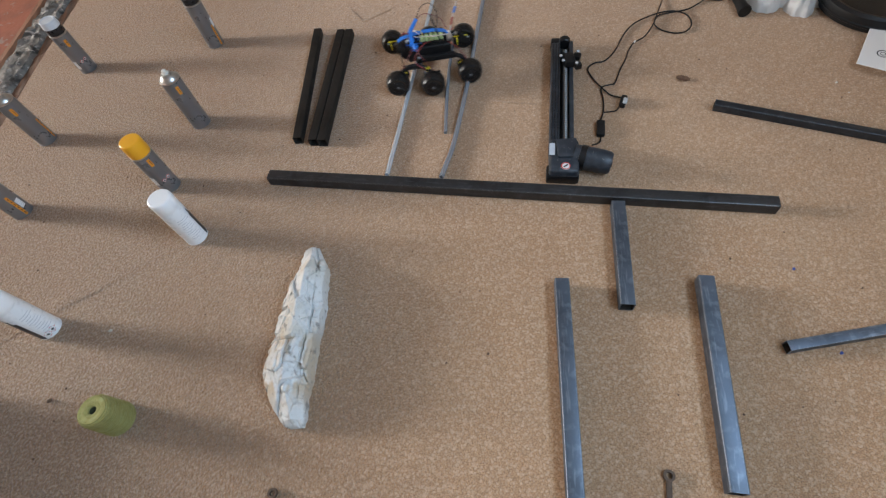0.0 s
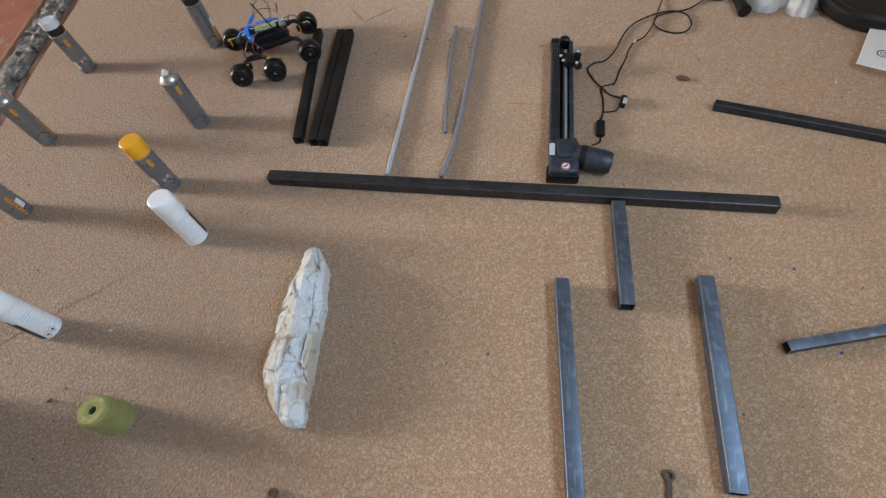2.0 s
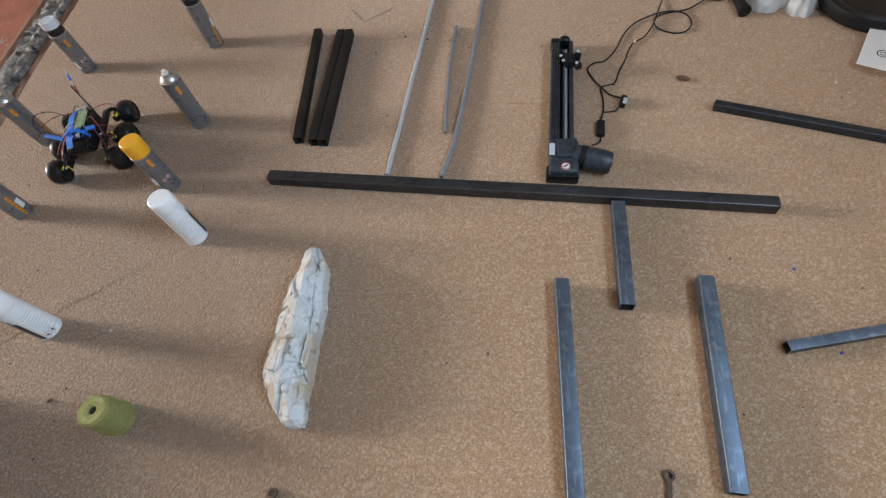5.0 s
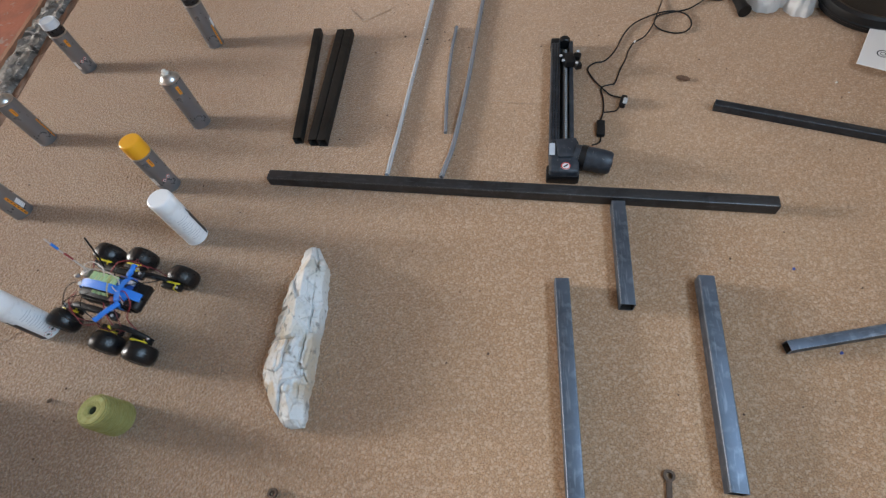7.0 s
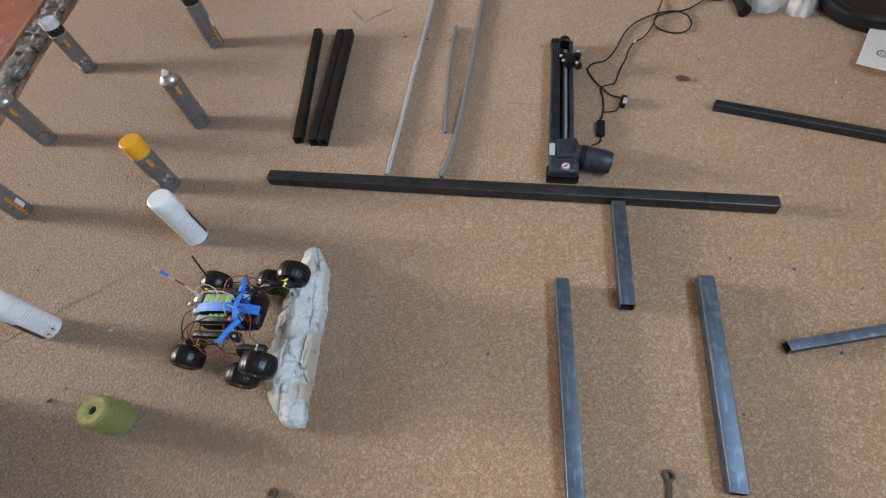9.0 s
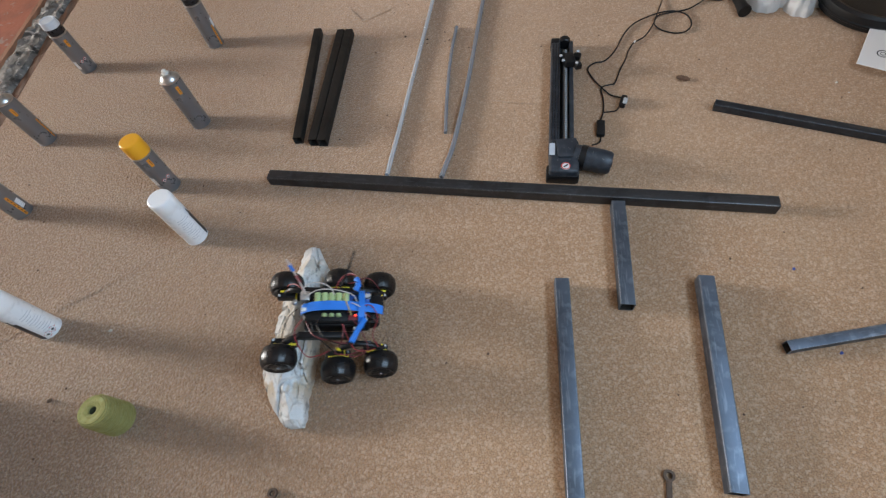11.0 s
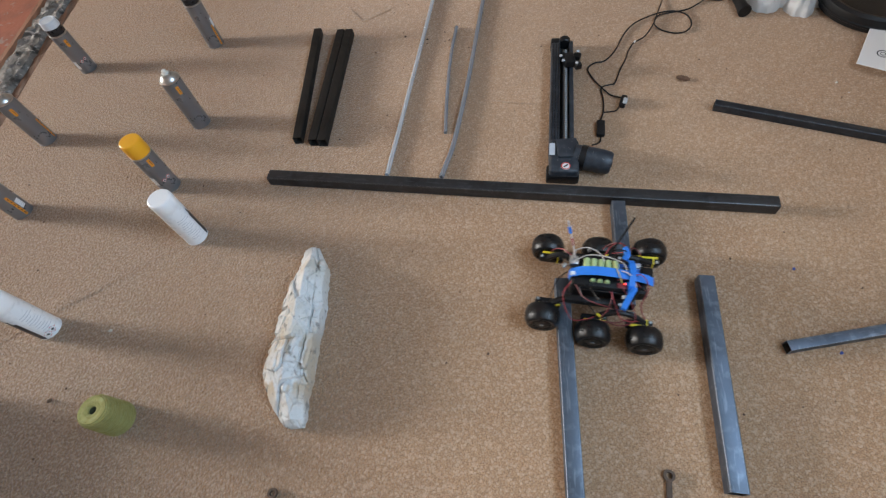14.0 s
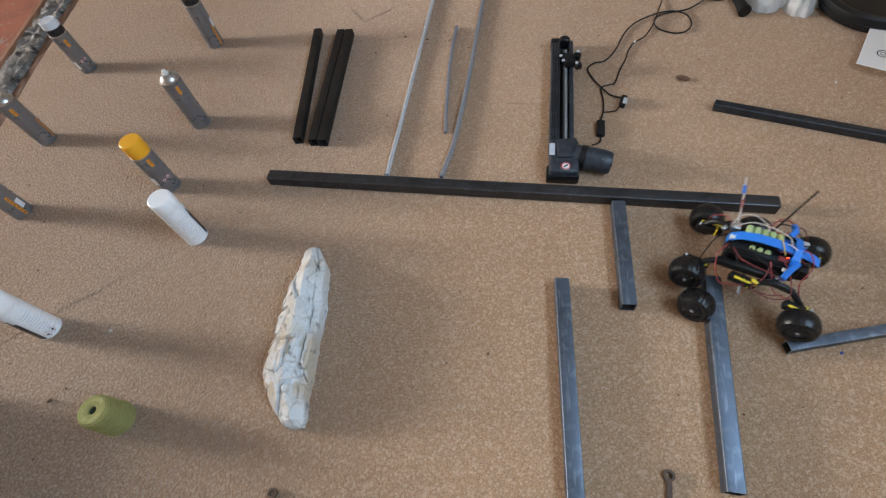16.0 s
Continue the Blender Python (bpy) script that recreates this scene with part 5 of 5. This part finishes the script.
MIDDLE_RIGHT = [
    (0.0, 0.000, 0.000, 0.000), (1.5, 0.000, 0.001, 0.012), (2.5, 0.000, 0.000, -0.001), (6.3, 0.000, 0.000, -0.003), (6.5, -0.028, -0.016, -0.005), (7.0, 0.026, -0.008, 0.002),
    (8.0, 0.002, -0.009, -0.007), (8.5, 0.034, -0.019, -0.004), (9.2, 0.050, -0.022, -0.012), (9.6, -0.003, 0.000, -0.011), (10.4, 0.009, -0.002, 0.051), (10.8, -0.001, 0.000, 0.016),
    (11.1, 0.013, 0.001, -0.033), (11.3, 0.013, 0.003, -0.029), (11.5, 0.023, -0.011, 0.016), (12.0, 0.001, -0.008, 0.001), (13.0, -0.012, 0.013, 0.001), (13.5, 0.003, 0.007, -0.003),
    (14.0, -0.009, 0.001, -0.006), (14.5, 0.012, 0.001, -0.008), (15.0, -0.019, 0.005, 0.020),
]
REAR_RIGHT = [
    (0.0, -0.002, -0.003, 0.000), (0.5, -0.002, -0.004, 0.004), (1.0, -0.012, -0.022, 0.001), (1.5, -0.002, -0.022, -0.004), (2.0, -0.009, -0.022, -0.009), (3.5, -0.005, -0.022, -0.001),
    (4.0, -0.011, -0.022, -0.002), (4.2, -0.025, -0.022, -0.003), (4.8, 0.000, 0.000, 0.000), (6.0, 0.000, 0.000, 0.000), (6.3, -0.050, -0.011, -0.013), (7.0, -0.016, 0.004, -0.010),
    (8.5, -0.003, -0.002, -0.003), (10.8, -0.001, 0.000, 0.008), (11.3, -0.003, 0.012, -0.003), (11.5, 0.004, 0.005, -0.026), (12.0, 0.000, 0.002, 0.001), (13.0, 0.009, 0.000, 0.002),
    (13.5, -0.002, 0.011, 0.000), (14.0, -0.006, 0.007, 0.006), (15.0, 0.011, 0.015, -0.009), (15.3, 0.002, 0.008, -0.010), (15.9, -0.006, 0.022, -0.001), (16.0, -0.008, 0.011, 0.004),
]


def glide(rows, t):
    """The values of rows at t seconds: a monotone cubic through them."""
    k = 0
    while k < len(rows) - 2 and t > rows[k + 1][0]:
        k += 1
    t0, t1 = rows[k][0], rows[k + 1][0]
    u = min(1.0, (t - t0) / (t1 - t0))
    out = []
    for c in range(1, len(rows[0])):

        def slope(i):
            if i <= 0 or i >= len(rows) - 1:
                j = min(max(i, 0), len(rows) - 2)
                return (rows[j + 1][c] - rows[j][c]) / (rows[j + 1][0] - rows[j][0])
            a = (rows[i][c] - rows[i - 1][c]) / (rows[i][0] - rows[i - 1][0])
            b = (rows[i + 1][c] - rows[i][c]) / (rows[i + 1][0] - rows[i][0])
            return 0.0 if a * b <= 0 else 2 * a * b / (a + b)
        m0, m1, h = slope(k), slope(k + 1), t1 - t0
        out.append((2 * u ** 3 - 3 * u ** 2 + 1) * rows[k][c] + (u ** 3 - 2 * u ** 2 + u) * h * m0 + (-2 * u ** 3 + 3 * u ** 2) * rows[k + 1][c] + (u ** 3 - u ** 2) * h * m1)
    return out


# The middle right wheel comes off and rolls along the tube behind the robot.
LOST_WHEEL = [(15.0, 0.527, 0.334), (15.3, 0.537, 0.333), (15.5, 0.543, 0.337), (15.7, 0.550, 0.352), (16.0, 0.556, 0.378)]


def nudged(tube, old, fresh):
    """Rows for a tube that the robot pushes a little as it climbs over."""
    a = along(*old, 0.0015)
    b = along(*fresh, 0.0015)
    return tube, [(0.0, a), (14.6, a), (14.9, a), (15.3, b), (15.6, b), (16.0, b)]


def motions():
    drive = SET_OUT + TURN_AND_CLIMB + OVER_THE_TUBES
    hangs = (FRONT_LEFT, MIDDLE_LEFT, REAR_LEFT, FRONT_RIGHT, MIDDLE_RIGHT, REAR_RIGHT)
    body_rows, wheel_rows, motor_rows, bogie_rows = [], [[] for _ in hangs], [[] for _ in hangs], [[], []]
    spins = [0.0] * 6
    before = None
    for t in [round(0.1 * k, 2) for k in range(161)]:
        x, y, z, roll, pitch, heading = glide(drive, t)
        m = pose(x, y, z, roll, pitch, heading)
        body_rows.append((t, m))
        ahead = Vector((math.cos(radians(heading)), math.sin(radians(heading)), 0))
        rest = [Vector((a, b, WHEEL_R)) for a, b in WHEEL_SPOTS]
        spots = [p + Vector(glide(rows, t)) for p, rows in zip(rest, hangs)]
        tilts = []
        for side in (0, 1):
            f, r = spots[3 * side], spots[3 * side + 1]
            tilt = -math.degrees(math.atan2(f.z - r.z, max(0.03, f.x - r.x)))
            tilts.append(tilt)
            middle, home = (f + r) / 2, (rest[3 * side] + rest[3 * side + 1]) / 2
            bogie_rows[side].append((t, Matrix.Translation(middle) @ pose(0, 0, 0, 0, tilt, 0) @ Matrix.Translation(-home)))
        for k, p in enumerate(spots):
            tilt = 0.0 if k % 3 == 2 else tilts[k // 3]
            motor_rows[k].append((t, Matrix.Translation(p) @ pose(0, 0, 0, 0, tilt, 0) @ Matrix.Translation(-rest[k])))
            there = m @ p
            if before:
                spins[k] += (there - before[k]).dot(ahead) / WHEEL_R
            here = Matrix.Translation(p) @ pose(0, 0, 0, 0, math.degrees(spins[k]), 0)
            if k == 4 and t > 15.0:
                lx, ly = glide(LOST_WHEEL, t)
                free = m.inverted() @ pose(lx, ly, 0.044, 14, math.degrees(spins[k]), heading - 22)
                here = here.lerp(free, min(1.0, (t - 15.0) / 0.3))
            wheel_rows[k].append((t, here))
        before = [m @ p for p in spots]
    for tube, rows in (nudged(tubes[3], ((0.618, 0.447), (0.4657, -0.0105)), ((0.6312, 0.4424), (0.4601, -0.0085))),
                       nudged(tubes[1], ((0.4998, 0.7155), (0.4102, 0.4176)), ((0.5000, 0.7155), (0.4135, 0.4166)))):
        walk(tube, rows)
    walk(rover, body_rows)
    for ob, rows in zip(rover_wheels + rover_motors + rover_bogies, wheel_rows + motor_rows + bogie_rows):
        walk(ob, rows)
    # The loose aerial is shaken forward as the robot drops off the stone.
    shaken = pose(0.056, 0.004, -0.002)
    walk(rover_aerial, [(0.0, pose(0, 0, 0)), (9.4, pose(0, 0, 0)), (11.2, shaken), (16.0, shaken)])


motions()
